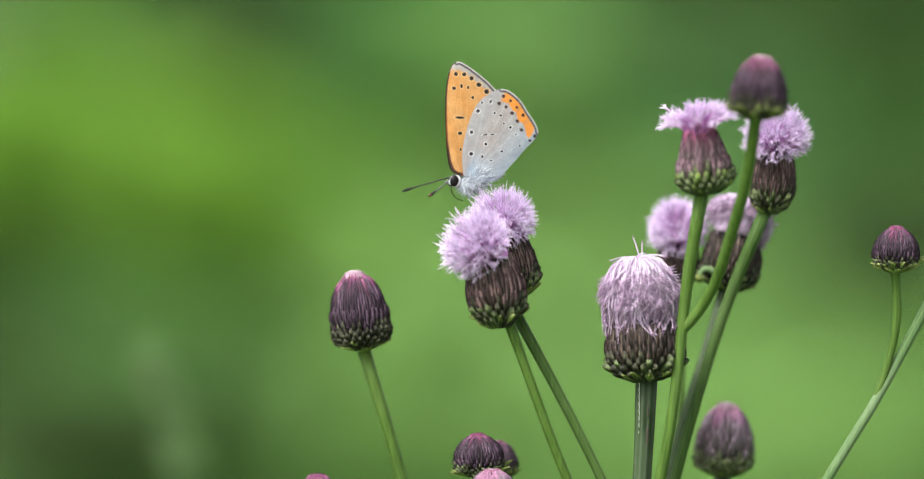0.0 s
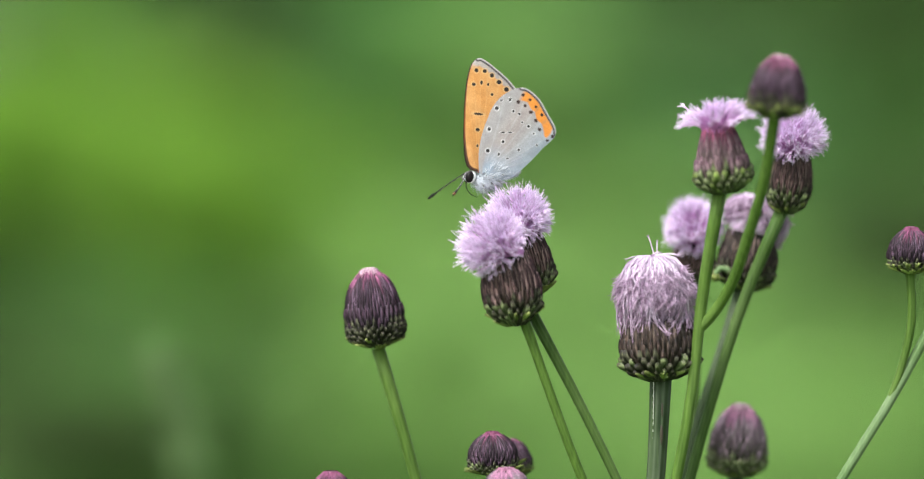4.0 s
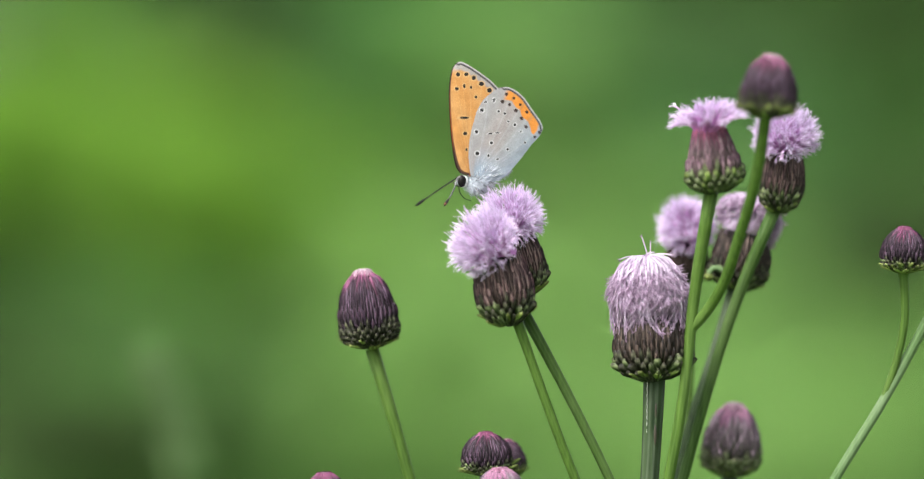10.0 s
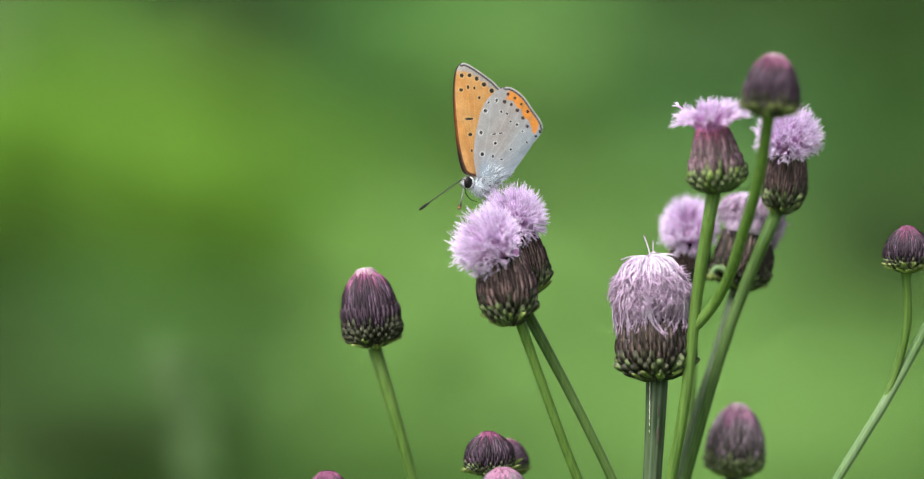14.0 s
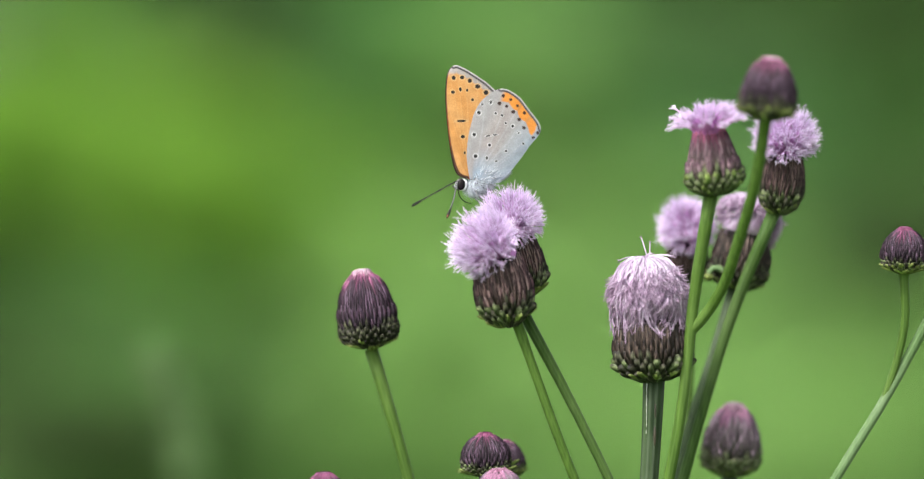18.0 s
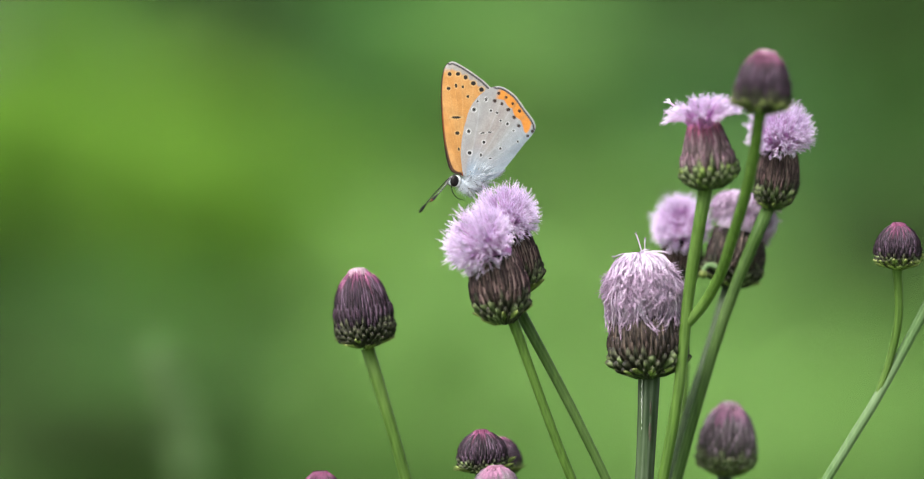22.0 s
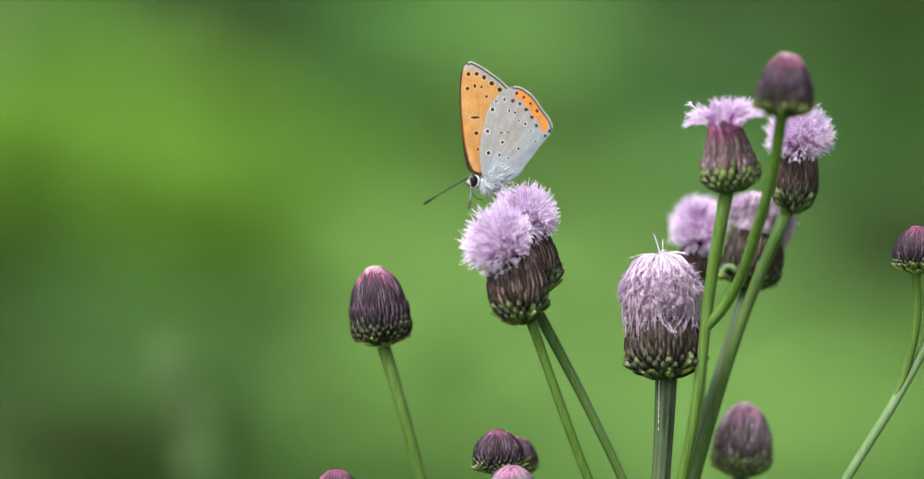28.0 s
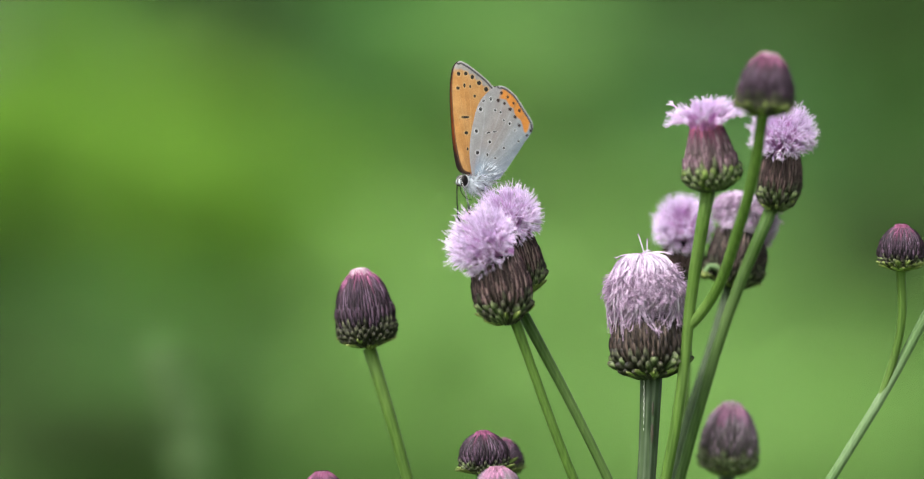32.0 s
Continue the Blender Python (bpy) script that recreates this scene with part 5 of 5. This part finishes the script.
    walk(far_antenna, [(t, feeler_pose(0.35, (x, y, z))) for t, x, y, z in (
        (0, -0.728, 0.629, -0.274), (0.5, -0.745, 0.631, -0.218), (1, -0.739, 0.618, -0.268), (1.5, -0.71, 0.633, -0.309), (2, -0.705, 0.638, -0.311), (2.5, -0.674, 0.636, -0.376), (3, -0.653, 0.677, -0.34), (3.5, -0.621, 0.673, -0.401), (5.5, 0.162, 0.683, -0.712), (6, 0.287, 0.627, -0.725), (6.5, -0.067, 0.666, -0.743), (7, -0.36, 0.676, -0.643), (7.5, -0.44, 0.661, -0.608), (8, -0.489, 0.651, -0.581), (8.5, -0.502, 0.638, -0.584), (9, -0.503, 0.655, -0.564), (9.5, -0.58, 0.612, -0.538), (10, -0.637, 0.594, -0.492), (10.5, -0.655, 0.578, -0.487), (11, -0.521, 0.618, -0.589), (11.5, -0.303, 0.588, -0.75), (12, -0, 0.588, -0.809), (12.5, 0.136, 0.516, -0.846), (13, 0.286, 0.542, -0.79), (13.5, 0.014, 0.508, -0.861), (14, -0.633, 0.565, -0.529), (14.5, -0.706, 0.571, -0.42), (16.5, -0.746, 0.542, -0.387), (17, -0.802, 0.44, -0.405), (17.5, -0.7, 0.526, -0.483), (18, -0.734, 0.538, -0.414), (18.5, -0.716, 0.572, -0.401), (19, -0.73, 0.585, -0.354), (19.5, -0.716, 0.572, -0.401), (20, -0.655, 0.602, -0.456), (20.5, -0.474, 0.643, -0.601), (21, -0.367, 0.645, -0.67), (21.5, -0.496, 0.659, -0.566), (22, -0.459, 0.638, -0.618), (22.5, -0.354, 0.652, -0.67), (23, -0.288, 0.646, -0.707), (23.5, -0.159, 0.592, -0.79), (24, 0.135, 0.582, -0.802), (24.5, 0.273, 0.635, -0.722), (25, -0.297, 0.601, -0.742), (25.5, -0.509, 0.621, -0.596), (27.5, -0.667, 0.596, -0.448), (28, -0.703, 0.542, -0.461), (28.5, -0.634, 0.574, -0.519), (29, -0.528, 0.604, -0.597), (29.5, -0.629, 0.552, -0.547), (30, -0.63, 0.536, -0.562), (30.5, -0.535, 0.574, -0.62), (31, -0.351, 0.552, -0.757), (31.5, -0.121, 0.49, -0.863), (32, 0.277, 0.522, -0.806)
    )])
    walk(near_antenna, [(t, feeler_pose(-0.35, (x, y, z))) for t, x, y, z in (
        (0, -0.535, -0.758, -0.372), (0.5, -0.531, -0.777, -0.337), (1, -0.522, -0.77, -0.366), (1.5, -0.495, -0.758, -0.424), (2, -0.426, -0.705, -0.568), (2.5, -0.467, -0.743, -0.479), (3, -0.473, -0.753, -0.457), (3.5, -0.447, -0.786, -0.427), (5.5, -0.002, -0.853, -0.521), (6, -0.04, -0.853, -0.52), (6.5, -0.179, -0.838, -0.515), (7, -0.324, -0.778, -0.538), (7.5, -0.382, -0.674, -0.632), (8, -0.406, -0.712, -0.573), (8.5, -0.419, -0.692, -0.588), (9, -0.435, -0.756, -0.49), (9.5, -0.464, -0.718, -0.52), (10, -0.417, -0.762, -0.495), (10.5, -0.39, -0.774, -0.499), (11, -0.259, -0.741, -0.619), (11.5, -0.271, -0.695, -0.665), (12, -0.219, -0.723, -0.656), (12.5, -0.269, -0.729, -0.629), (13, -0.367, -0.697, -0.617), (13.5, -0.375, -0.713, -0.593), (14, -0.408, -0.745, -0.527), (14.5, -0.457, -0.779, -0.43), (16.5, -0.444, -0.767, -0.462), (17, -0.439, -0.783, -0.442), (17.5, -0.35, -0.707, -0.614), (18, -0.325, -0.691, -0.645), (18.5, -0.354, -0.722, -0.595), (19, -0.408, -0.718, -0.563), (19.5, -0.427, -0.71, -0.56), (20, -0.428, -0.718, -0.549), (20.5, -0.477, -0.696, -0.537), (21, -0.485, -0.739, -0.468), (21.5, -0.522, -0.732, -0.437), (22, -0.508, -0.749, -0.425), (22.5, -0.514, -0.742, -0.431), (23, -0.496, -0.75, -0.438), (23.5, -0.502, -0.762, -0.41), (24, -0.492, -0.767, -0.413), (24.5, -0.554, -0.714, -0.428), (25, -0.509, -0.762, -0.402), (25.5, -0.546, -0.716, -0.435), (27.5, -0.355, -0.617, -0.702), (28, -0.224, -0.806, -0.548), (28.5, -0.186, -0.853, -0.488), (29, -0.225, -0.836, -0.5), (29.5, -0.149, -0.744, -0.652), (30, -0.242, -0.821, -0.516), (30.5, -0.29, -0.773, -0.565), (31, -0.366, -0.762, -0.534), (31.5, -0.398, -0.752, -0.526), (32, -0.214, -0.726, -0.653)
    )])
    sway(thistle_bud, [
        (0, -0.055, -0.27), (0.5, 0.055, -0.03), (1, -0.036, -0.28), (1.5, 0.129, -0.06), (2, -0.109, -0.25), (2.5, 0.201, 0.07), (3, 0.055, -0.03), (3.5, 0.256, 0.04), (5.5, 0.109, 0.11), (6, 0.092, -0.04), (6.5, 0.019, -0.01), (7, 0.019, -0.01), (7.5, -0.036, -0.13), (8, 0.019, -0.01), (8.5, 0.000, -0.15), (9, 0.000, 0.00), (9.5, 0.000, 0.00), (10, 0.109, -0.05), (10.5, -0.055, -0.12), (11, -0.090, -0.26), (11.5, -0.164, -0.07), (12, -0.055, -0.12), (12.5, -0.036, -0.13), (13, 0.019, -0.01), (13.5, 0.328, -0.15), (14, 0.164, 0.08), (14.5, 0.182, -0.08), (16.5, 0.109, -0.05), (17, 0.019, -0.01), (17.5, -0.018, 0.01), (18, 0.092, -0.04), (18.5, -0.036, 0.02), (19, -0.036, -0.13), (19.5, 0.055, 0.13), (20, -0.036, 0.02), (20.5, 0.019, 0.15), (21, 0.000, 0.16), (21.5, -0.036, 0.02), (22, 0.019, 0.15), (22.5, -0.055, 0.03), (23, 0.055, -0.03), (23.5, 0.037, -0.02), (24, 0.037, 0.14), (24.5, 0.109, 0.26), (25, -0.036, 0.02), (25.5, 0.037, 0.14), (27.5, 0.182, 0.23), (28, 0.346, 0.31), (28.5, 0.219, 0.21), (29, 0.109, 0.11), (29.5, 0.055, 0.13), (30, 0.055, 0.13), (30.5, 0.000, 0.16), (31, 0.146, 0.24), (31.5, 0.109, 0.11), (32, 0.055, 0.13)
    ])
    sway(thistle_pair, [
        (0, -0.036, -0.44), (0.5, 0.058, -0.03), (1, -0.018, -0.40), (1.5, 0.129, -0.11), (2, -0.106, -0.20), (2.5, 0.205, -0.10), (3, 0.070, -0.19), (3.5, 0.293, -0.24), (5.5, 0.117, -0.16), (6, 0.105, -0.15), (6.5, 0.023, -0.01), (7, 0.017, -0.06), (7.5, -0.030, -0.14), (8, 0.017, -0.01), (8.5, 0.000, -0.26), (9, 0.000, 0.00), (9.5, 0.011, -0.11), (10, 0.123, -0.21), (10.5, -0.041, -0.24), (11, -0.089, -0.31), (11.5, -0.159, -0.07), (12, -0.036, -0.24), (12.5, -0.018, -0.25), (13, 0.023, -0.22), (13.5, 0.364, -0.74), (14, 0.176, -0.19), (14.5, 0.223, -0.47), (16.5, 0.141, -0.43), (17, 0.041, -0.17), (17.5, -0.018, -0.09), (18, 0.117, -0.42), (18.5, -0.036, 0.17), (19, -0.018, -0.25), (19.5, 0.064, 0.12), (20, -0.036, 0.02), (20.5, 0.029, -0.01), (21, 0.000, 0.15), (21.5, -0.018, -0.09), (22, 0.029, 0.14), (22.5, -0.036, -0.08), (23, 0.064, -0.03), (23.5, 0.035, 0.03), (24, 0.047, -0.02), (24.5, 0.105, 0.25), (25, -0.018, 0.01), (25.5, 0.041, 0.13), (27.5, 0.205, -0.10), (28, 0.387, -0.03), (28.5, 0.235, -0.06), (29, 0.135, 0.09), (29.5, 0.082, 0.06), (30, 0.052, -0.03), (30.5, 0.017, 0.14), (31, 0.153, -0.03), (31.5, 0.111, 0.10), (32, 0.076, 0.01)
    ])
    sway(thistle_wilted, [
        (0, -0.036, -0.46), (0.5, 0.053, -0.15), (1, -0.018, -0.46), (1.5, 0.126, -0.15), (2, -0.108, -0.22), (2.5, 0.189, -0.15), (3, 0.053, -0.22), (3.5, 0.279, -0.29), (5.5, 0.116, -0.15), (6, 0.108, -0.15), (6.5, 0.018, 0.00), (7, 0.018, 0.00), (7.5, -0.027, -0.15), (8, 0.018, 0.00), (8.5, 0.000, -0.22), (9, 0.000, 0.00), (9.5, 0.009, -0.15), (10, 0.126, -0.30), (10.5, -0.045, -0.23), (11, -0.081, -0.30), (11.5, -0.162, 0.00), (12, -0.036, -0.23), (12.5, -0.018, -0.30), (13, 0.018, -0.22), (13.5, 0.360, -0.82), (14, 0.180, -0.30), (14.5, 0.224, -0.53), (16.5, 0.144, -0.37), (17, 0.036, -0.22), (17.5, -0.018, -0.15), (18, 0.116, -0.45), (18.5, -0.027, 0.16), (19, -0.018, -0.30), (19.5, 0.053, 0.16), (20, -0.036, -0.00), (20.5, 0.018, 0.00), (21, 0.000, 0.16), (21.5, -0.018, -0.15), (22, 0.018, 0.16), (22.5, -0.036, -0.00), (23, 0.053, 0.00), (23.5, 0.036, 0.00), (24, 0.045, 0.00), (24.5, 0.099, 0.16), (25, -0.018, -0.00), (25.5, 0.036, 0.16), (27.5, 0.207, -0.15), (28, 0.369, 0.01), (28.5, 0.224, -0.07), (29, 0.126, 0.00), (29.5, 0.081, 0.00), (30, 0.053, 0.00), (30.5, 0.018, 0.08), (31, 0.153, -0.07), (31.5, 0.108, 0.00), (32, 0.062, 0.00)
    ])
    sway(thistle_forked, [
        (0, -0.038, -0.78), (0.5, 0.059, -0.13), (1, -0.004, -0.77), (1.5, 0.138, -0.25), (2, -0.109, -0.42), (2.5, 0.214, -0.15), (3, 0.071, -0.35), (3.5, 0.331, -0.52), (5.5, 0.130, -0.29), (6, 0.122, -0.37), (6.5, 0.033, 0.01), (7, 0.016, -0.15), (7.5, -0.025, -0.35), (8, 0.025, 0.01), (8.5, 0.016, -0.41), (9, 0.000, 0.00), (9.5, 0.021, -0.37), (10, 0.142, -0.48), (10.5, -0.029, -0.39), (11, -0.080, -0.60), (11.5, -0.176, -0.06), (12, -0.017, -0.46), (12.5, -0.017, -0.62), (13, 0.029, -0.37), (13.5, 0.411, -1.56), (14, 0.193, -0.38), (14.5, 0.260, -1.09), (16.5, 0.172, -0.93), (17, 0.055, -0.44), (17.5, -0.025, -0.39), (18, 0.138, -0.87), (18.5, -0.034, 0.14), (19, -0.013, -0.62), (19.5, 0.071, 0.18), (20, -0.034, -0.09), (20.5, 0.042, -0.06), (21, 0.000, 0.15), (21.5, -0.013, -0.23), (22, 0.038, 0.17), (22.5, -0.034, -0.16), (23, 0.076, 0.03), (23.5, 0.042, 0.02), (24, 0.063, -0.05), (24.5, 0.109, 0.20), (25, -0.017, -0.16), (25.5, 0.059, 0.18), (27.5, 0.222, -0.37), (28, 0.436, -0.21), (28.5, 0.260, -0.17), (29, 0.147, -0.06), (29.5, 0.113, -0.04), (30, 0.050, -0.21), (30.5, 0.025, 0.01), (31, 0.180, -0.24), (31.5, 0.122, -0.03), (32, 0.088, -0.20)
    ])
    sway(thistle_tall, [
        (0, -0.035, -0.64), (0.5, 0.051, -0.14), (1, 0.000, -0.62), (1.5, 0.139, -0.25), (2, -0.105, -0.35), (2.5, 0.208, -0.22), (3, 0.069, -0.43), (3.5, 0.313, -0.49), (5.5, 0.122, -0.26), (6, 0.122, -0.26), (6.5, 0.034, 0.01), (7, 0.017, -0.15), (7.5, -0.018, -0.32), (8, 0.017, 0.01), (8.5, 0.017, -0.46), (9, 0.000, 0.00), (9.5, 0.017, -0.31), (10, 0.139, -0.41), (10.5, -0.035, -0.33), (11, -0.071, -0.49), (11.5, -0.175, -0.07), (12, -0.018, -0.47), (12.5, -0.018, -0.47), (13, 0.034, -0.30), (13.5, 0.401, -1.37), (14, 0.191, -0.54), (14.5, 0.261, -0.82), (16.5, 0.174, -0.70), (17, 0.051, -0.44), (17.5, -0.018, -0.32), (18, 0.139, -0.72), (18.5, -0.035, 0.14), (19, -0.018, -0.47), (19.5, 0.069, 0.18), (20, -0.035, -0.01), (20.5, 0.034, -0.15), (21, 0.000, 0.15), (21.5, -0.018, -0.17), (22, 0.034, 0.16), (22.5, -0.035, -0.18), (23, 0.069, 0.03), (23.5, 0.034, 0.01), (24, 0.051, -0.14), (24.5, 0.104, 0.19), (25, -0.018, -0.17), (25.5, 0.051, 0.17), (27.5, 0.226, -0.37), (28, 0.401, -0.29), (28.5, 0.244, -0.21), (29, 0.139, -0.10), (29.5, 0.087, -0.13), (30, 0.051, -0.14), (30.5, 0.017, 0.01), (31, 0.174, -0.24), (31.5, 0.122, -0.11), (32, 0.087, -0.13)
    ])
    sway(thistle_behind, [
        (0, -0.035, -0.48), (0.5, 0.054, -0.13), (1, 0.000, -0.32), (1.5, 0.127, -0.27), (2, -0.109, -0.19), (2.5, 0.200, -0.08), (3, 0.072, -0.13), (3.5, 0.308, -0.36), (5.5, 0.127, -0.11), (6, 0.127, -0.11), (6.5, 0.018, 0.01), (7, 0.018, 0.01), (7.5, -0.018, -0.16), (8, 0.018, 0.01), (8.5, 0.018, -0.15), (9, 0.000, 0.00), (9.5, 0.018, -0.15), (10, 0.146, -0.27), (10.5, -0.035, -0.16), (11, -0.072, -0.18), (11.5, -0.163, -0.05), (12, -0.018, -0.16), (12.5, 0.000, -0.32), (13, 0.037, -0.14), (13.5, 0.399, -0.79), (14, 0.200, -0.25), (14.5, 0.253, -0.53), (16.5, 0.163, -0.57), (17, 0.054, -0.13), (17.5, -0.018, -0.16), (18, 0.146, -0.27), (18.5, -0.035, -0.01), (19, 0.000, -0.15), (19.5, 0.072, 0.18), (20, -0.035, -0.01), (20.5, 0.037, 0.01), (21, 0.000, 0.15), (21.5, -0.018, -0.16), (22, 0.037, 0.17), (22.5, -0.035, -0.01), (23, 0.054, 0.02), (23.5, 0.037, 0.01), (24, 0.054, 0.02), (24.5, 0.109, 0.19), (25, -0.018, -0.01), (25.5, 0.037, 0.17), (27.5, 0.218, -0.24), (28, 0.399, -0.01), (28.5, 0.235, -0.07), (29, 0.146, 0.05), (29.5, 0.091, 0.03), (30, 0.054, 0.02), (30.5, 0.018, 0.16), (31, 0.163, -0.10), (31.5, 0.109, 0.04), (32, 0.072, 0.02)
    ])
    sway(thistle_side, [
        (0, -0.018, -0.42), (0.5, 0.054, -0.11), (1, 0.000, -0.41), (1.5, 0.137, -0.20), (2, -0.095, -0.17), (2.5, 0.209, -0.09), (3, 0.072, -0.20), (3.5, 0.298, -0.38), (5.5, 0.125, -0.16), (6, 0.119, -0.21), (6.5, 0.018, 0.01), (7, 0.018, -0.04), (7.5, -0.018, -0.11), (8, 0.018, 0.01), (8.5, 0.018, -0.24), (9, 0.000, 0.00), (9.5, 0.018, -0.14), (10, 0.137, -0.36), (10.5, -0.030, -0.17), (11, -0.072, -0.20), (11.5, -0.155, 0.04), (12, -0.018, -0.22), (12.5, 0.000, -0.30), (13, 0.036, -0.23), (13.5, 0.406, -0.91), (14, 0.197, -0.26), (14.5, 0.250, -0.52), (16.5, 0.167, -0.43), (17, 0.048, -0.27), (17.5, 0.000, -0.15), (18, 0.143, -0.45), (18.5, -0.030, 0.13), (19, 0.000, -0.25), (19.5, 0.072, 0.11), (20, -0.036, -0.03), (20.5, 0.036, 0.03), (21, -0.012, 0.20), (21.5, -0.018, -0.06), (22, 0.018, 0.17), (22.5, -0.036, -0.03), (23, 0.054, 0.04), (23.5, 0.036, 0.03), (24, 0.048, -0.01), (24.5, 0.102, 0.08), (25, -0.018, -0.01), (25.5, 0.036, 0.18), (27.5, 0.214, -0.09), (28, 0.388, -0.16), (28.5, 0.239, -0.07), (29, 0.137, -0.05), (29.5, 0.083, 0.06), (30, 0.054, 0.04), (30.5, 0.018, 0.07), (31, 0.173, -0.12), (31.5, 0.119, -0.01), (32, 0.083, -0.04)
    ])
    sway(thistle_low, [
        (0, -0.040, 0.00), (0.5, 0.059, -0.00), (1, -0.021, 0.00), (1.5, 0.138, -0.17), (2, -0.099, 0.01), (2.5, 0.197, -0.18), (3, 0.059, -0.00), (3.5, 0.275, -0.18), (5.5, 0.117, -0.01), (6, 0.098, -0.01), (6.5, 0.019, -0.00), (7, 0.019, -0.00), (7.5, -0.021, 0.00), (8, 0.019, -0.00), (8.5, 0.019, -0.00), (9, 0.000, 0.00), (9.5, 0.000, 0.00), (10, 0.117, -0.01), (10.5, -0.040, 0.00), (11, -0.080, 0.16), (11.5, -0.158, 0.17), (12, -0.040, 0.00), (12.5, 0.000, 0.00), (13, 0.019, -0.00), (13.5, 0.354, -0.18), (14, 0.197, -0.18), (14.5, 0.216, -0.18), (16.5, 0.138, -0.17), (17, 0.019, -0.00), (17.5, 0.000, 0.00), (18, 0.117, -0.01), (18.5, -0.021, 0.16), (19, -0.021, 0.16), (19.5, 0.059, 0.15), (20, -0.040, 0.16), (20.5, 0.019, 0.15), (21, 0.000, 0.16), (21.5, -0.021, 0.16), (22, 0.019, 0.15), (22.5, -0.040, 0.16), (23, 0.059, -0.00), (23.5, 0.019, -0.00), (24, 0.039, 0.15), (24.5, 0.098, 0.15), (25, -0.021, 0.16), (25.5, 0.039, 0.15), (27.5, 0.216, -0.01), (28, 0.354, -0.02), (28.5, 0.216, -0.01), (29, 0.117, -0.01), (29.5, 0.059, 0.15), (30, 0.059, 0.15), (30.5, 0.000, 0.16), (31, 0.138, -0.01), (31.5, 0.098, 0.15), (32, 0.059, 0.15)
    ])
    sway(thistle_cluster, [
        (0, -0.057, -0.45), (0.5, 0.057, -0.01), (1, -0.037, -0.31), (1.5, 0.132, -0.17), (2, -0.113, -0.30), (2.5, 0.188, -0.02), (3, 0.057, -0.17), (3.5, 0.264, -0.19), (5.5, 0.113, -0.01), (6, 0.095, -0.01), (6.5, 0.000, 0.00), (7, 0.020, -0.00), (7.5, -0.037, -0.16), (8, 0.020, -0.00), (8.5, 0.000, -0.16), (9, 0.000, 0.00), (9.5, 0.000, -0.16), (10, 0.113, -0.17), (10.5, -0.057, -0.15), (11, -0.093, -0.30), (11.5, -0.150, -0.14), (12, -0.057, -0.15), (12.5, -0.018, -0.31), (13, 0.020, -0.16), (13.5, 0.321, -0.49), (14, 0.170, -0.18), (14.5, 0.188, -0.33), (16.5, 0.132, -0.32), (17, 0.020, -0.16), (17.5, -0.018, -0.16), (18, 0.095, -0.32), (18.5, -0.018, 0.15), (19, -0.037, -0.16), (19.5, 0.057, 0.14), (20, -0.037, 0.00), (20.5, 0.020, -0.00), (21, 0.000, 0.15), (21.5, -0.037, -0.16), (22, 0.020, 0.15), (22.5, -0.037, 0.00), (23, 0.057, -0.01), (23.5, 0.038, 0.15), (24, 0.038, -0.00), (24.5, 0.095, 0.29), (25, -0.037, 0.00), (25.5, 0.038, 0.15), (27.5, 0.208, -0.02), (28, 0.358, 0.12), (28.5, 0.226, 0.13), (29, 0.113, 0.14), (29.5, 0.057, 0.14), (30, 0.057, -0.01), (30.5, 0.020, 0.15), (31, 0.132, -0.01), (31.5, 0.113, 0.14), (32, 0.057, -0.01)
    ])
    sway(thistle_small, [
        (0, -0.055, -0.30), (0.5, 0.055, 0.00), (1, -0.036, -0.30), (1.5, 0.128, 0.01), (2, -0.109, -0.30), (2.5, 0.200, 0.17), (3, 0.055, 0.00), (3.5, 0.255, 0.18), (5.5, 0.109, 0.17), (6, 0.091, 0.01), (6.5, 0.019, 0.00), (7, 0.019, 0.00), (7.5, -0.036, -0.15), (8, 0.019, 0.00), (8.5, 0.000, -0.15), (9, 0.000, 0.00), (9.5, 0.000, 0.00), (10, 0.109, 0.01), (10.5, -0.055, -0.15), (11, -0.090, -0.30), (11.5, -0.164, -0.16), (12, -0.055, -0.15), (12.5, -0.036, -0.15), (13, 0.019, 0.00), (13.5, 0.327, 0.03), (14, 0.164, 0.17), (14.5, 0.181, 0.01), (16.5, 0.109, 0.01), (17, 0.019, 0.00), (17.5, -0.018, -0.00), (18, 0.091, 0.01), (18.5, -0.036, -0.00), (19, -0.036, -0.15), (19.5, 0.055, 0.16), (20, -0.036, -0.00), (20.5, 0.019, 0.16), (21, 0.000, 0.16), (21.5, -0.036, -0.00), (22, 0.019, 0.16), (22.5, -0.055, -0.00), (23, 0.055, 0.00), (23.5, 0.037, 0.00), (24, 0.037, 0.16), (24.5, 0.109, 0.32), (25, -0.036, -0.00), (25.5, 0.037, 0.16), (27.5, 0.181, 0.32), (28, 0.345, 0.49), (28.5, 0.218, 0.32), (29, 0.109, 0.17), (29.5, 0.055, 0.16), (30, 0.055, 0.16), (30.5, 0.000, 0.16), (31, 0.146, 0.32), (31.5, 0.109, 0.17), (32, 0.055, 0.16)
    ])


motions()
